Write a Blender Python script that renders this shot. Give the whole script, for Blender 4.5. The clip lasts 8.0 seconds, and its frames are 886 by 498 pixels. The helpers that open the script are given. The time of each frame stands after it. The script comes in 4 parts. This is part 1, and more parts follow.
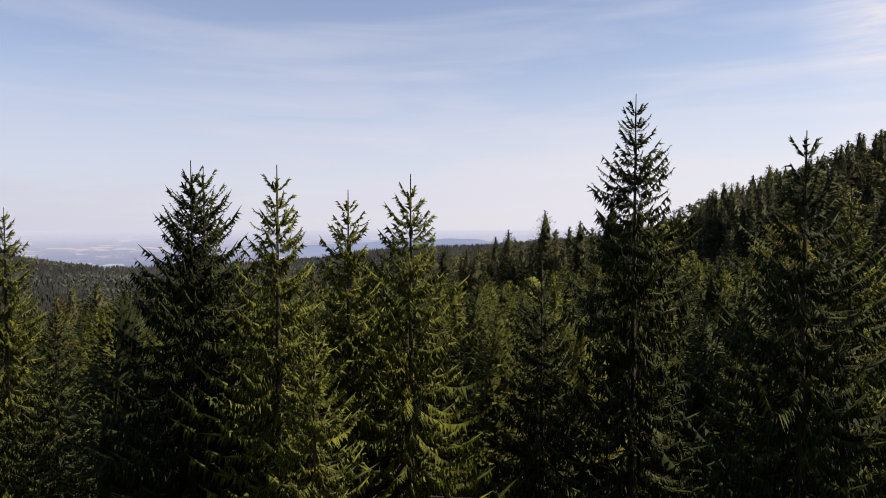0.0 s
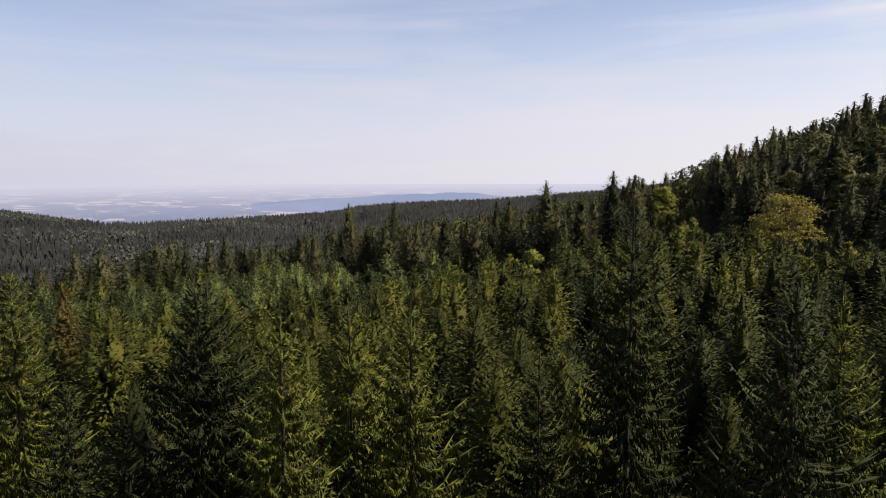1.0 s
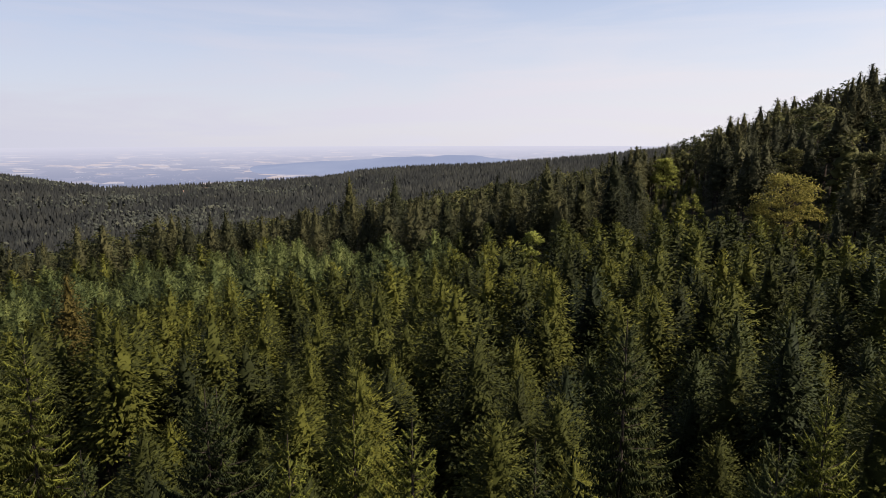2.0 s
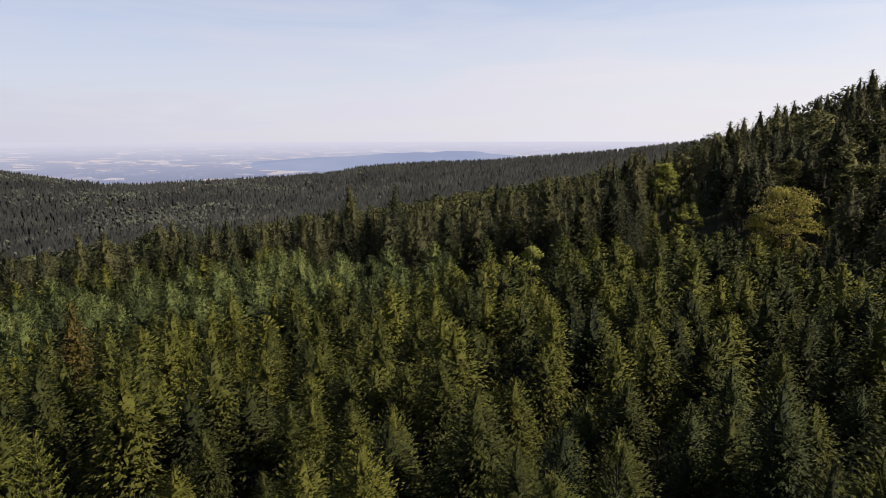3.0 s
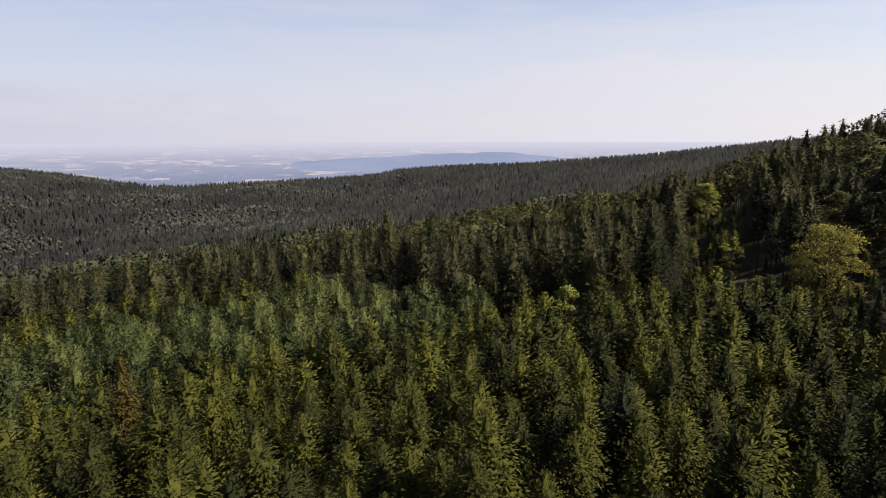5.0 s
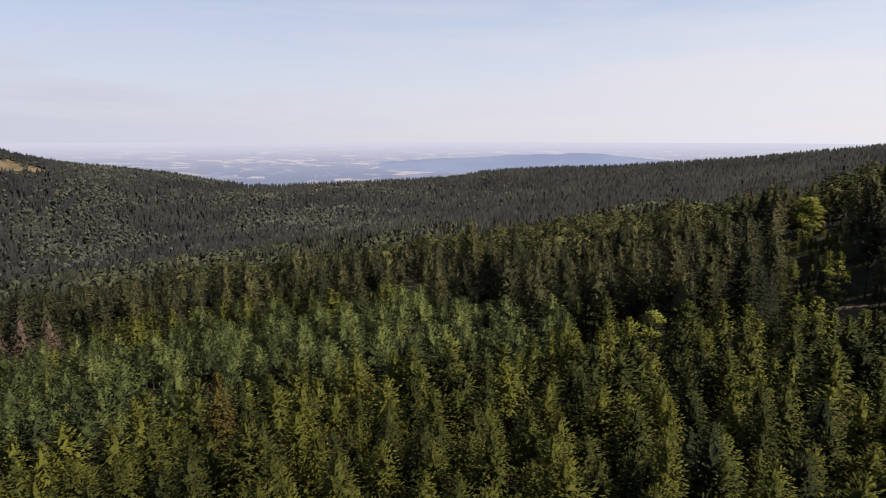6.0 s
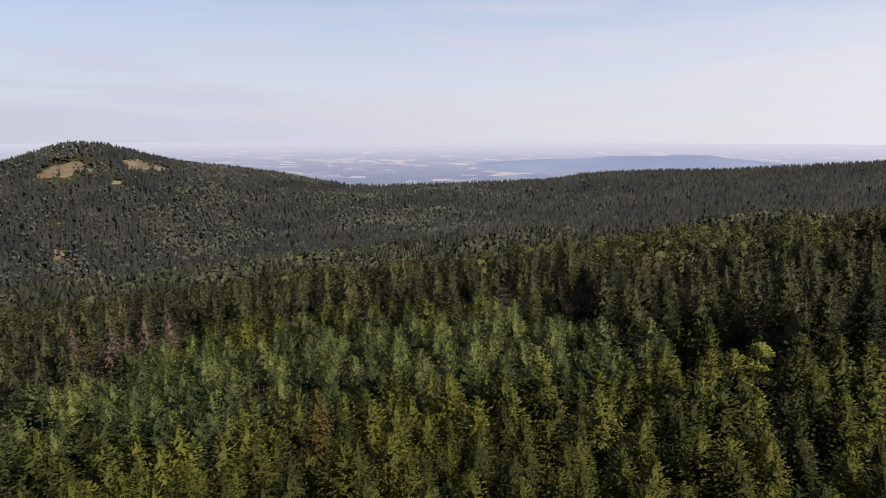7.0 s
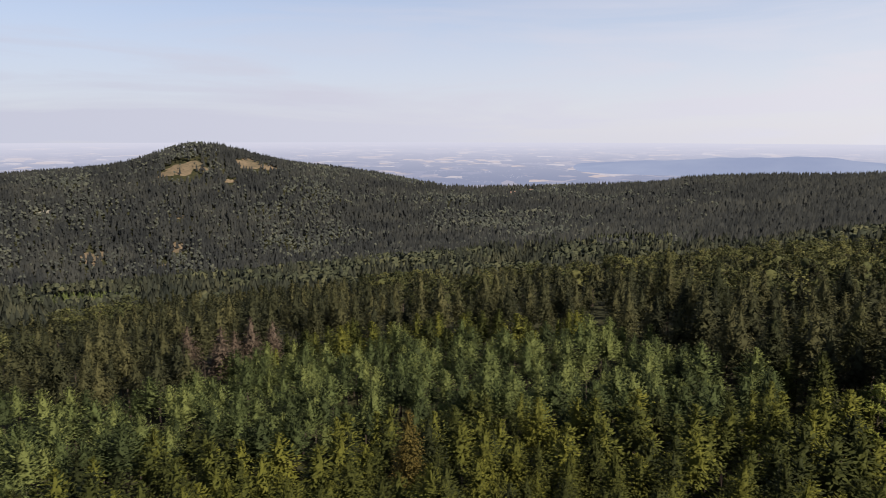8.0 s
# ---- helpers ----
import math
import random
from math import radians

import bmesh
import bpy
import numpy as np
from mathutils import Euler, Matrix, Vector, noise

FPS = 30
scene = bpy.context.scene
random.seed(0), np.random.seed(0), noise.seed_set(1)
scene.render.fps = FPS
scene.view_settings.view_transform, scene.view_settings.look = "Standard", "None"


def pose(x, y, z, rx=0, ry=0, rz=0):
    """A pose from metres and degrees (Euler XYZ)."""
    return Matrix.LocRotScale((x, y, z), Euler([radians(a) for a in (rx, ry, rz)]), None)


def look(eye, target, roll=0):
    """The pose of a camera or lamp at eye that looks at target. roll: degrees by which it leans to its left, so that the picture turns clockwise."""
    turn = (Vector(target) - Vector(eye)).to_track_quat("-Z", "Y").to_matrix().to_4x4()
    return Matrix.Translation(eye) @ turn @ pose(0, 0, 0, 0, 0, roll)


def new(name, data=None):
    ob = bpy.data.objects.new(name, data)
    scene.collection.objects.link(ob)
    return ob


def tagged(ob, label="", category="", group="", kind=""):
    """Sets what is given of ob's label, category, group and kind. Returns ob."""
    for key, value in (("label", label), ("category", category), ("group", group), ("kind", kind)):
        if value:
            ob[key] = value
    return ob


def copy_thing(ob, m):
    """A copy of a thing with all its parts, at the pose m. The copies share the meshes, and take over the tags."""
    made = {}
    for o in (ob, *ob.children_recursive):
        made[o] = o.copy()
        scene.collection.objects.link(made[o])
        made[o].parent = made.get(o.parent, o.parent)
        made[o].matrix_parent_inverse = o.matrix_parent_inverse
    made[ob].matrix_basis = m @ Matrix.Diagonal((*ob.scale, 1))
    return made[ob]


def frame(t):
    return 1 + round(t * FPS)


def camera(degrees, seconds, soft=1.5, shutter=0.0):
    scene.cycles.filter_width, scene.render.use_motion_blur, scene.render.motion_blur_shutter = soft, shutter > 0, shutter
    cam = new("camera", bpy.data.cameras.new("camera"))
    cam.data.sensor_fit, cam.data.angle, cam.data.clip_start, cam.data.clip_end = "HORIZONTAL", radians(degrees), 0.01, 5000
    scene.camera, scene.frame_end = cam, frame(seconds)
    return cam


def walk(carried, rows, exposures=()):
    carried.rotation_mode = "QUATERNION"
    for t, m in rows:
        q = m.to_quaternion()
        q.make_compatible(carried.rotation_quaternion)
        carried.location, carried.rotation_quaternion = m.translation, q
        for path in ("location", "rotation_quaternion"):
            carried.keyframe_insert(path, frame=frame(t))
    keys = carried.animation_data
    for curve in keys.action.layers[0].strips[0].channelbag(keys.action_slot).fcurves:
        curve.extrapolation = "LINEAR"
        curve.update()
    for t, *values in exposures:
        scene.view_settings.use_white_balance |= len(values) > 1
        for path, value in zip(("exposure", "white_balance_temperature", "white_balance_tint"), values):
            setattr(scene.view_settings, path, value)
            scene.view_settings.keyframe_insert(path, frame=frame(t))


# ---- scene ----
cam = camera(69.5, 8.0, soft=0.6, shutter=0.2)
METRES, EYE, TILT, LEAN, TURN = 32.0, 13.0, -2.0, 0.0, 0.0
ROWS = [
    (0.0, 0.0, 0.0, 0.0, -0.0, 0.0, -0.0),
    (0.5, 0.0008, -0.0022, 0.06, 0.04, -1.86, 0.06),
    (1.0, 0.0011, -0.0044, 0.1215, 0.07, -4.19, 0.09),
    (1.5, 0.0015, -0.0067, 0.1823, 0.11, -6.55, 0.1),
    (3.0, 0.004, -0.0141, 0.3696, 0.16, -8.01, 0.09),
    (3.5, 0.0061, -0.015, 0.4312, 0.22, -8.03, 0.1),
    (4.0, 0.0084, -0.0156, 0.4934, 0.47, -8.06, 0.09),
    (5.5, 0.0127, -0.0167, 0.6825, 6.75, -8.11, -0.22),
    (6.0, 0.0134, -0.0159, 0.7447, 11.07, -8.13, -0.41),
    (6.5, 0.0144, -0.0155, 0.8072, 15.44, -8.17, -0.58),
    (7.0, 0.0145, -0.0154, 0.8708, 19.73, -8.23, -0.75),
    (7.5, 0.0136, -0.016, 0.9352, 24.01, -8.33, -0.91),
    (8.0, 0.0141, -0.0169, 0.9995, 28.32, -8.42, -1.04),
]
EXPOSURES = [(0.0, 1.10, 6500, 17), (8.0, 1.10, 6500, 15)]
walk(cam, [(t, pose(0, 0, EYE, TILT, LEAN, TURN) @ pose(METRES * x, METRES * y, METRES * z, 90 + pitch, roll, yaw)) for t, x, y, z, yaw, pitch, roll in ROWS], EXPOSURES)

# ---- sky and sun ----
SUN_AZ, SUN_EL = 95.0, 44.0


def link(tree, a, b):
    tree.links.new(a, b)


def node(tree, kind, **values):
    n = tree.nodes.new(kind)
    for key, value in values.items():
        n.inputs[key].default_value = value
    return n


def ramp(tree, fac, stops):
    n = tree.nodes.new("ShaderNodeValToRGB")
    while len(n.color_ramp.elements) < len(stops):
        n.color_ramp.elements.new(0.5)
    for e, (p, c) in zip(n.color_ramp.elements, stops):
        e.position, e.color = p, (*c, 1)
    link(tree, fac, n.inputs[0])
    return n


def mixed(tree, fac, a, b):
    n = tree.nodes.new("ShaderNodeMix")
    n.data_type = "RGBA"
    for socket, value in ((n.inputs[0], fac), (n.inputs[6], a), (n.inputs[7], b)):
        if hasattr(value, "links"):
            link(tree, value, socket)
        else:
            socket.default_value = value if isinstance(value, float) else (*value, 1)
    return n.outputs[2]


world = bpy.data.worlds.new("sky")
scene.world = world
world.use_nodes = True
wt = world.node_tree
wt.nodes.clear()
sky = wt.nodes.new("ShaderNodeTexSky")
sky.sky_type = "NISHITA"
sky.sun_disc = False
sky.sun_elevation, sky.sun_rotation = radians(SUN_EL), radians(SUN_AZ)
sky.altitude, sky.air_density, sky.dust_density, sky.ozone_density = 700, 1.0, 0.5, 2.0
coord = wt.nodes.new("ShaderNodeTexCoord")
stretch = wt.nodes.new("ShaderNodeMapping")
stretch.inputs["Scale"].default_value = (1.2, 1.2, 11.0)
stretch.inputs["Rotation"].default_value = (0.03, 0.05, 0.4)
link(wt, coord.outputs["Generated"], stretch.inputs[0])
cirrus = node(wt, "ShaderNodeTexNoise", Scale=1.7, Detail=5.0, Roughness=0.55, Distortion=0.6)
link(wt, stretch.outputs[0], cirrus.inputs["Vector"])
streaks = ramp(wt, cirrus.outputs[0], [(0.42, (0, 0, 0)), (0.78, (0.36, 0.36, 0.36))])
aloft = wt.nodes.new("ShaderNodeSeparateXYZ")
link(wt, coord.outputs["Generated"], aloft.inputs[0])
haze = ramp(wt, aloft.outputs[2], [(0.0, (0.90, 0.90, 0.90)), (0.11, (0.70, 0.70, 0.70)), (0.24, (0.28, 0.28, 0.28)), (0.42, (0.08, 0.08, 0.08))])
# one bright cloud low on the sunny side
toward = wt.nodes.new("ShaderNodeVectorMath")
toward.operation = "DISTANCE"
link(wt, coord.outputs["Generated"], toward.inputs[0])
toward.inputs[1].default_value = (0.545, 0.80, 0.262)
wisps = node(wt, "ShaderNodeTexNoise", Scale=16.0, Detail=5.0, Distortion=0.8)
link(wt, stretch.outputs[0], wisps.inputs["Vector"])
spot = ramp(wt, toward.outputs["Value"], [(0.0, (0.85, 0.85, 0.85)), (0.10, (0, 0, 0))])
cloud = node(wt, "ShaderNodeMath")
cloud.operation = "MULTIPLY"
link(wt, spot.outputs[0], cloud.inputs[0])
link(wt, wisps.outputs[0], cloud.inputs[1])
total = node(wt, "ShaderNodeMath")
total.operation = "ADD"
link(wt, streaks.outputs[0], total.inputs[0])
link(wt, haze.outputs[0], total.inputs[1])
more = node(wt, "ShaderNodeMath")
more.operation, more.use_clamp = "ADD", True
link(wt, total.outputs[0], more.inputs[0])
link(wt, cloud.outputs[0], more.inputs[1])
sideways = wt.nodes.new("ShaderNodeMapRange")
sideways.inputs[1].default_value, sideways.inputs[2].default_value = -0.9, 0.7
link(wt, aloft.outputs[0], sideways.inputs[0])
veil = ramp(wt, sideways.outputs[0], [(0.0, (0.69, 0.73, 0.85)), (0.5, (0.86, 0.88, 0.96)), (1.0, (1.04, 1.04, 1.05))])
bright = node(wt, "ShaderNodeVectorMath")
bright.operation = "SCALE"
bright.inputs["Scale"].default_value = 5.9
link(wt, veil.outputs[0], bright.inputs[0])
tinted = mixed(wt, more.outputs[0], sky.outputs[0], bright.outputs[0])
bg = node(wt, "ShaderNodeBackground", Strength=0.065)
link(wt, tinted, bg.inputs[0])
link(wt, bg.outputs[0], wt.nodes.new("ShaderNodeOutputWorld").inputs[0])

sun_dir = Vector((math.sin(radians(SUN_AZ)) * math.cos(radians(SUN_EL)), math.cos(radians(SUN_AZ)) * math.cos(radians(SUN_EL)), math.sin(radians(SUN_EL))))
sun = new("sun", bpy.data.lights.new("sun", "SUN"))
sun.data.energy, sun.data.angle, sun.data.color = 5.0, radians(0.6), (1.0, 0.93, 0.8)
sun.matrix_world = look(sun_dir * 300, (0, 0, 0))


# ---- materials ----
def material(name):
    m = bpy.data.materials.new(name)
    m.use_nodes = True
    t = m.node_tree
    t.nodes.clear()
    out = t.nodes.new("ShaderNodeOutputMaterial")
    return m, t, out


def foliage(name, dark, mid, light, per_object, clear=0.3, rough=0.75, twigs=0.45, trees=0.6):
    """Needles or leaves: a tone for the whole tree and a finer one for every twig; some light passes through."""
    m, t, out = material(name)
    if per_object:
        tone = t.nodes.new("ShaderNodeObjectInfo").outputs["Random"]
    else:
        a = t.nodes.new("ShaderNodeAttribute")
        a.attribute_name = "tone"
        tone = a.outputs["Fac"]
    twig = t.nodes.new("ShaderNodeNewGeometry").outputs["Random Per Island"]
    blend = node(t, "ShaderNodeMath")
    blend.operation = "MULTIPLY_ADD"
    link(t, twig, blend.inputs[0])
    blend.inputs[1].default_value = twigs
    scaled = node(t, "ShaderNodeMath")
    scaled.operation = "MULTIPLY"
    link(t, tone, scaled.inputs[0])
    scaled.inputs[1].default_value = trees
    link(t, scaled.outputs[0], blend.inputs[2])
    col = ramp(t, blend.outputs[0], [(0.1, dark), (0.5, mid), (0.95, light)])
    place = t.nodes.new("ShaderNodeTexCoord")
    grain = node(t, "ShaderNodeTexNoise", Scale=38.0, Detail=3.0)
    link(t, place.outputs["Object"], grain.inputs["Vector"])
    shade = ramp(t, grain.outputs[0], [(0.3, (0.72, 0.74, 0.72)), (0.7, (1.2, 1.18, 1.1))])
    tint = t.nodes.new("ShaderNodeMix")
    tint.data_type, tint.blend_type = "RGBA", "MULTIPLY"
    tint.inputs[0].default_value = 1.0
    link(t, col.outputs[0], tint.inputs[6])
    link(t, shade.outputs[0], tint.inputs[7])
    body = node(t, "ShaderNodeBsdfPrincipled", Roughness=rough)
    body.inputs["Specular IOR Level"].default_value = 0.06
    link(t, tint.outputs[2], body.inputs["Base Color"])
    thin = t.nodes.new("ShaderNodeBsdfTranslucent")
    link(t, tint.outputs[2], thin.inputs["Color"])
    both = node(t, "ShaderNodeMixShader", Fac=clear)
    link(t, body.outputs[0], both.inputs[1])
    link(t, thin.outputs[0], both.inputs[2])
    link(t, both.outputs[0], out.inputs[0])
    return m


def surface(name, stops, scale, rough=0.9, fine=8.0, bump=0.3):
    """An opaque natural surface: noise at two scales, with relief."""
    m, t, out = material(name)
    place = t.nodes.new("ShaderNodeTexCoord")
    big = node(t, "ShaderNodeTexNoise", Scale=scale, Detail=4.0)
    small = node(t, "ShaderNodeTexNoise", Scale=scale * fine, Detail=5.0)
    for n in (big, small):
        link(t, place.outputs["Object"], n.inputs["Vector"])
    add = node(t, "ShaderNodeMix", Factor=0.4)
    link(t, big.outputs[0], add.inputs[2])
    link(t, small.outputs[0], add.inputs[3])
    col = ramp(t, add.outputs[0], stops)
    body = node(t, "ShaderNodeBsdfPrincipled", Roughness=rough)
    body.inputs["Specular IOR Level"].default_value = 0.06
    link(t, col.outputs[0], body.inputs["Base Color"])
    relief = node(t, "ShaderNodeBump", Strength=bump, Distance=0.1)
    link(t, small.outputs[0], relief.inputs["Height"])
    link(t, relief.outputs[0], body.inputs["Normal"])
    link(t, body.outputs[0], out.inputs[0])
    return m


BARK = surface("bark", [(0.3, (0.016, 0.012, 0.009)), (0.7, (0.05, 0.038, 0.03))], 2.0)
FLOOR = surface("forest_floor", [(0.3, (0.00972, 0.01215, 0.00567)), (0.55, (0.0243, 0.02349, 0.01053)), (0.75, (0.04455, 0.03888, 0.01782))], 0.15, fine=12)
DRY = surface("dry_grass", [(0.3, (0.0405, 0.0389, 0.0225)), (0.5, (0.0860, 0.0650, 0.0410)), (0.72, (0.1400, 0.1050, 0.0660))], 0.03, fine=7)
GRAVEL = surface("pale_gravel", [(0.3, (0.081, 0.0729, 0.0567)), (0.7, (0.1944, 0.1782, 0.1458))], 0.6)
SPRUCE = foliage("spruce_needles", (0.0205, 0.0238, 0.0095), (0.0500, 0.0535, 0.0125), (0.108, 0.105, 0.0175), True, 0.38, 0.75, 0.35, 0.65)
# lighter and darker needle copies: individual green plus painted sun and shade
SUNLIT_SPRUCE = foliage("sunlit_tone_needles", (0.0278, 0.0312, 0.014), (0.0709, 0.0794, 0.0193), (0.182, 0.184, 0.0301), False, 0.48, 0.75, 0.5, 0.55)
SHADED_SPRUCE = foliage("shaded_tone_needles", (0.0098, 0.0134, 0.00624), (0.0232, 0.0285, 0.0098), (0.0535, 0.0588, 0.0143), True, 0.18, 0.75, 0.5, 0.4)
SPRUCE_STUFF = foliage("spruce_needles_young", (0.0205, 0.0242, 0.0092), (0.0500, 0.0548, 0.0135), (0.112, 0.110, 0.020), False, 0.38, 0.75, 0.3, 0.75)
FIR = foliage("blue_green_needles", (0.0290, 0.0370, 0.0150), (0.0608, 0.0760, 0.0270), (0.1150, 0.1280, 0.0410), False, 0.36, 0.75, 0.22, 0.85)
MATURE = foliage("old_spruce_needles", (0.024, 0.0264, 0.0150), (0.044, 0.0450, 0.0215), (0.078, 0.073, 0.032), False, 0.42, 0.75, 0.3, 0.75)
MATURE_SINGLE = foliage("edge_spruce_needles", (0.013, 0.0155, 0.008), (0.027, 0.0295, 0.0125), (0.055, 0.053, 0.02), True, 0.25, 0.75, 0.35, 0.65)
DEAD = foliage("dead_needles", (0.0324, 0.0236, 0.0168), (0.0576, 0.0418, 0.0304), (0.0864, 0.0646, 0.048), False, 0.15)
RUST = foliage("browning_needles", (0.034, 0.030, 0.009), (0.068, 0.053, 0.014), (0.115, 0.082, 0.021), False, 0.3)
LEAF = foliage("broad_leaves", (0.0391, 0.0446, 0.0198), (0.0702, 0.0740, 0.0289), (0.124, 0.118, 0.0419), False, 0.42)
GOLD = foliage("yellowing_leaves", (0.135, 0.131, 0.0374), (0.261, 0.233, 0.0589), (0.407, 0.326, 0.0748), False, 0.4)
BIRCH = foliage("birch_leaves", (0.0891, 0.107, 0.0267), (0.16, 0.178, 0.0401), (0.267, 0.267, 0.0579), False, 0.4)
# haze painted into the foliage colours: greyer and bluer for the farther woods
HAZED_CONIFER = foliage("far_hazed_needles", (0.0430, 0.0460, 0.0475), (0.0595, 0.0620, 0.0605), (0.0850, 0.0855, 0.0765), False, 0.65, 0.75, 0.2, 0.85)
VALLEY_HAZED_CONIFER = foliage("valley_hazed_needles", (0.0240, 0.0275, 0.0220), (0.0400, 0.0430, 0.0310), (0.0680, 0.0680, 0.0420), False, 0.5, 0.75, 0.2, 0.85)
VALLEY_HAZED_LEAF = foliage("valley_hazed_leaves", (0.0330, 0.0370, 0.0240), (0.0520, 0.0560, 0.0330), (0.0780, 0.0765, 0.0400), False, 0.3, 0.75, 0.25, 0.8)
HAZED_LEAF = foliage("far_hazed_leaves", (0.0420, 0.0455, 0.0410), (0.0600, 0.0645, 0.0530), (0.0880, 0.0890, 0.0660), False, 0.3, 0.75, 0.25, 0.8)


# ---- the lie of the land ----
def step(a, b, v):
    s = np.clip((v - a) / (b - a), 0, 1)
    return s * s * (3 - 2 * s)


def bell(d, width):
    return np.exp(-0.5 * (d / width) ** 2)


def ridge_line(u):
    """How far off the far ridge's crest runs."""
    return 1457 - 0.000576 * np.clip(u + 100, -900, 900) ** 2


def height(x, y):
    """The ground's height: a slope under the camera, a wooded rise to one side, a valley, a long ridge and a domed hill."""
    x, y = np.asarray(x, float), np.asarray(y, float)
    r = np.hypot(x, y)
    ys = np.maximum(y, -40)
    near = -4 + 0.12 * np.clip(x, -40, 200) + 0.09 * np.clip(x + 40, -260, 0) - 0.14 * np.minimum(ys, 80) - 0.03 * np.clip(ys - 80, 0, 400)
    rise = 0.301 * 14 * np.log1p(np.exp(np.clip((x - 64.6) / 14, -30, 14))) * bell(y - 265, np.where(y < 265, 120, 95))
    # far country: u runs along the ridge, v across it
    u = x * 0.9612 - y * 0.2759
    v = x * 0.2759 + y * 0.9612
    floor_ = -63.1 + 0.0292 * np.clip(u, -900, 900) - 0.00005 * np.clip(-u - 350, 0, 700) ** 2
    crest = ridge_line(u)
    top = -23.8 + 0.0785 * np.clip(u + 50, -900, 0) + 0.1204 * np.clip(u + 50, 0, 700)
    ridge = (top - floor_) * np.where(v < crest, bell(v - crest, 270), bell(v - crest, 170))
    knoll = 8 * step(-610, -570, u) * (1 - step(-500, -290, u)) * bell(v - crest, 150)
    dip = 4.9 * bell(u + 900, 130) * bell(v - crest, 300)
    back = -60 * step(0, 450, v - crest)
    shoulder = 61.3 * step(-260, 60, u) * (1 - step(40, 200, x)) * bell(v - 520, 150)
    a = (x + 1214) * 0.7547 + (y - 1040) * 0.6561
    b = (x + 1214) * -0.6561 + (y - 1040) * 0.7547
    hill = 70.1 * bell(a, np.where(a < 0, 600, 340)) * np.where(b < 0, bell(b, 190), bell(b, 260))
    dome = 45.9 * bell(np.hypot((a - 4) / np.where(a > 4, 1.22, 1.0), b), 84)
    valley = -80.6 * bell(a + 60, 420) * bell(b + 637, 190)
    far = floor_ + ridge + knoll + dip + back + shoulder + hill + dome + valley
    w = step(230, 600, r + 0.25 * np.maximum(-x, 0))
    return near * (1 - w) + far * w + rise


def grid_mesh(name, xs, ys, zs, mat):
    """A sheet over a rectangular array of places."""
    n, m = xs.shape
    co = np.stack([xs, ys, zs], -1).reshape(-1, 3)
    i = (np.arange(n - 1)[:, None] * m + np.arange(m - 1)[None]).reshape(-1)
    quads = np.stack([i, i + m, i + m + 1, i + 1], -1)
    me = bpy.data.meshes.new(name)
    me.from_pydata(co.tolist(), [], quads.tolist())
    me.materials.append(mat)
    me.polygons.foreach_set("use_smooth", np.ones(len(quads), bool))
    me.update()
    return new(name, me)


ang = np.linspace(0, 2 * np.pi, 241)
rad = np.concatenate([[0.01], np.geomspace(4, 2300, 150)])
AA, RR = np.meshgrid(-ang, rad, indexing="ij")
XX, YY = np.sin(AA) * RR, np.cos(AA) * RR
ground = grid_mesh("ground", XX, YY, height(XX, YY) + 0.15 * np.sin(XX * 0.9) * np.sin(YY * 0.7), FLOOR)
tagged(ground, "brown and mossy forest floor on rolling hills", "ground", kind="structure")

# ---- the plain in the distance ----
# a glowing backdrop: blue haze is painted into the field colours
m, t, out = material("haze_painted_plain")
place = t.nodes.new("ShaderNodeTexCoord")
squash = t.nodes.new("ShaderNodeMapping")
squash.inputs["Scale"].default_value = (0.0052, 0.0055, 0.0)
squash.inputs["Rotation"].default_value = (0, 0, -0.3)
link(t, place.outputs["Object"], squash.inputs[0])
fields = node(t, "ShaderNodeTexVoronoi", Scale=2.4)
link(t, squash.outputs[0], fields.inputs["Vector"])
parts = t.nodes.new("ShaderNodeSeparateColor")
link(t, fields.outputs["Color"], parts.inputs[0])
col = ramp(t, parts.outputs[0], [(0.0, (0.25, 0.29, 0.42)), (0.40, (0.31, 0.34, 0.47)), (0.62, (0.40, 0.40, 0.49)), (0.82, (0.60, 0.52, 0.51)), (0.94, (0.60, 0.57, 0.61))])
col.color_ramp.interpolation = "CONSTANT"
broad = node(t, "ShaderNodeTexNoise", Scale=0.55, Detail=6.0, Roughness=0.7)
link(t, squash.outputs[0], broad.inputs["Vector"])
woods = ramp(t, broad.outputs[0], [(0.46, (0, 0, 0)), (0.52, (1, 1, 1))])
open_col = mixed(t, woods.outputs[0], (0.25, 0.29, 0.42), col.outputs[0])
# pale roofs of towns
roofs = node(t, "ShaderNodeTexVoronoi", Scale=15.0)
link(t, squash.outputs[0], roofs.inputs["Vector"])
near_roof = ramp(t, roofs.outputs["Distance"], [(0.16, (1, 1, 1)), (0.24, (0, 0, 0))])
towns = node(t, "ShaderNodeTexNoise", Scale=1.3, Detail=2.0)
link(t, squash.outputs[0], towns.inputs["Vector"])
in_town = ramp(t, towns.outputs[0], [(0.56, (0, 0, 0)), (0.62, (1, 1, 1))])
roof = node(t, "ShaderNodeMath")
roof.operation = "MULTIPLY"
link(t, near_roof.outputs[0], roof.inputs[0])
link(t, in_town.outputs[0], roof.inputs[1])
plain_col = mixed(t, roof.outputs[0], open_col, (0.82, 0.80, 0.84))
# painted haze: the colours pale towards the horizon's tone with distance
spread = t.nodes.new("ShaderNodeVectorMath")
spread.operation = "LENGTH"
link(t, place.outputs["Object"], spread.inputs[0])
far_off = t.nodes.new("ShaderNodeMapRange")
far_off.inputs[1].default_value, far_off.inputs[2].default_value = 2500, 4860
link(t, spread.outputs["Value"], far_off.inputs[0])
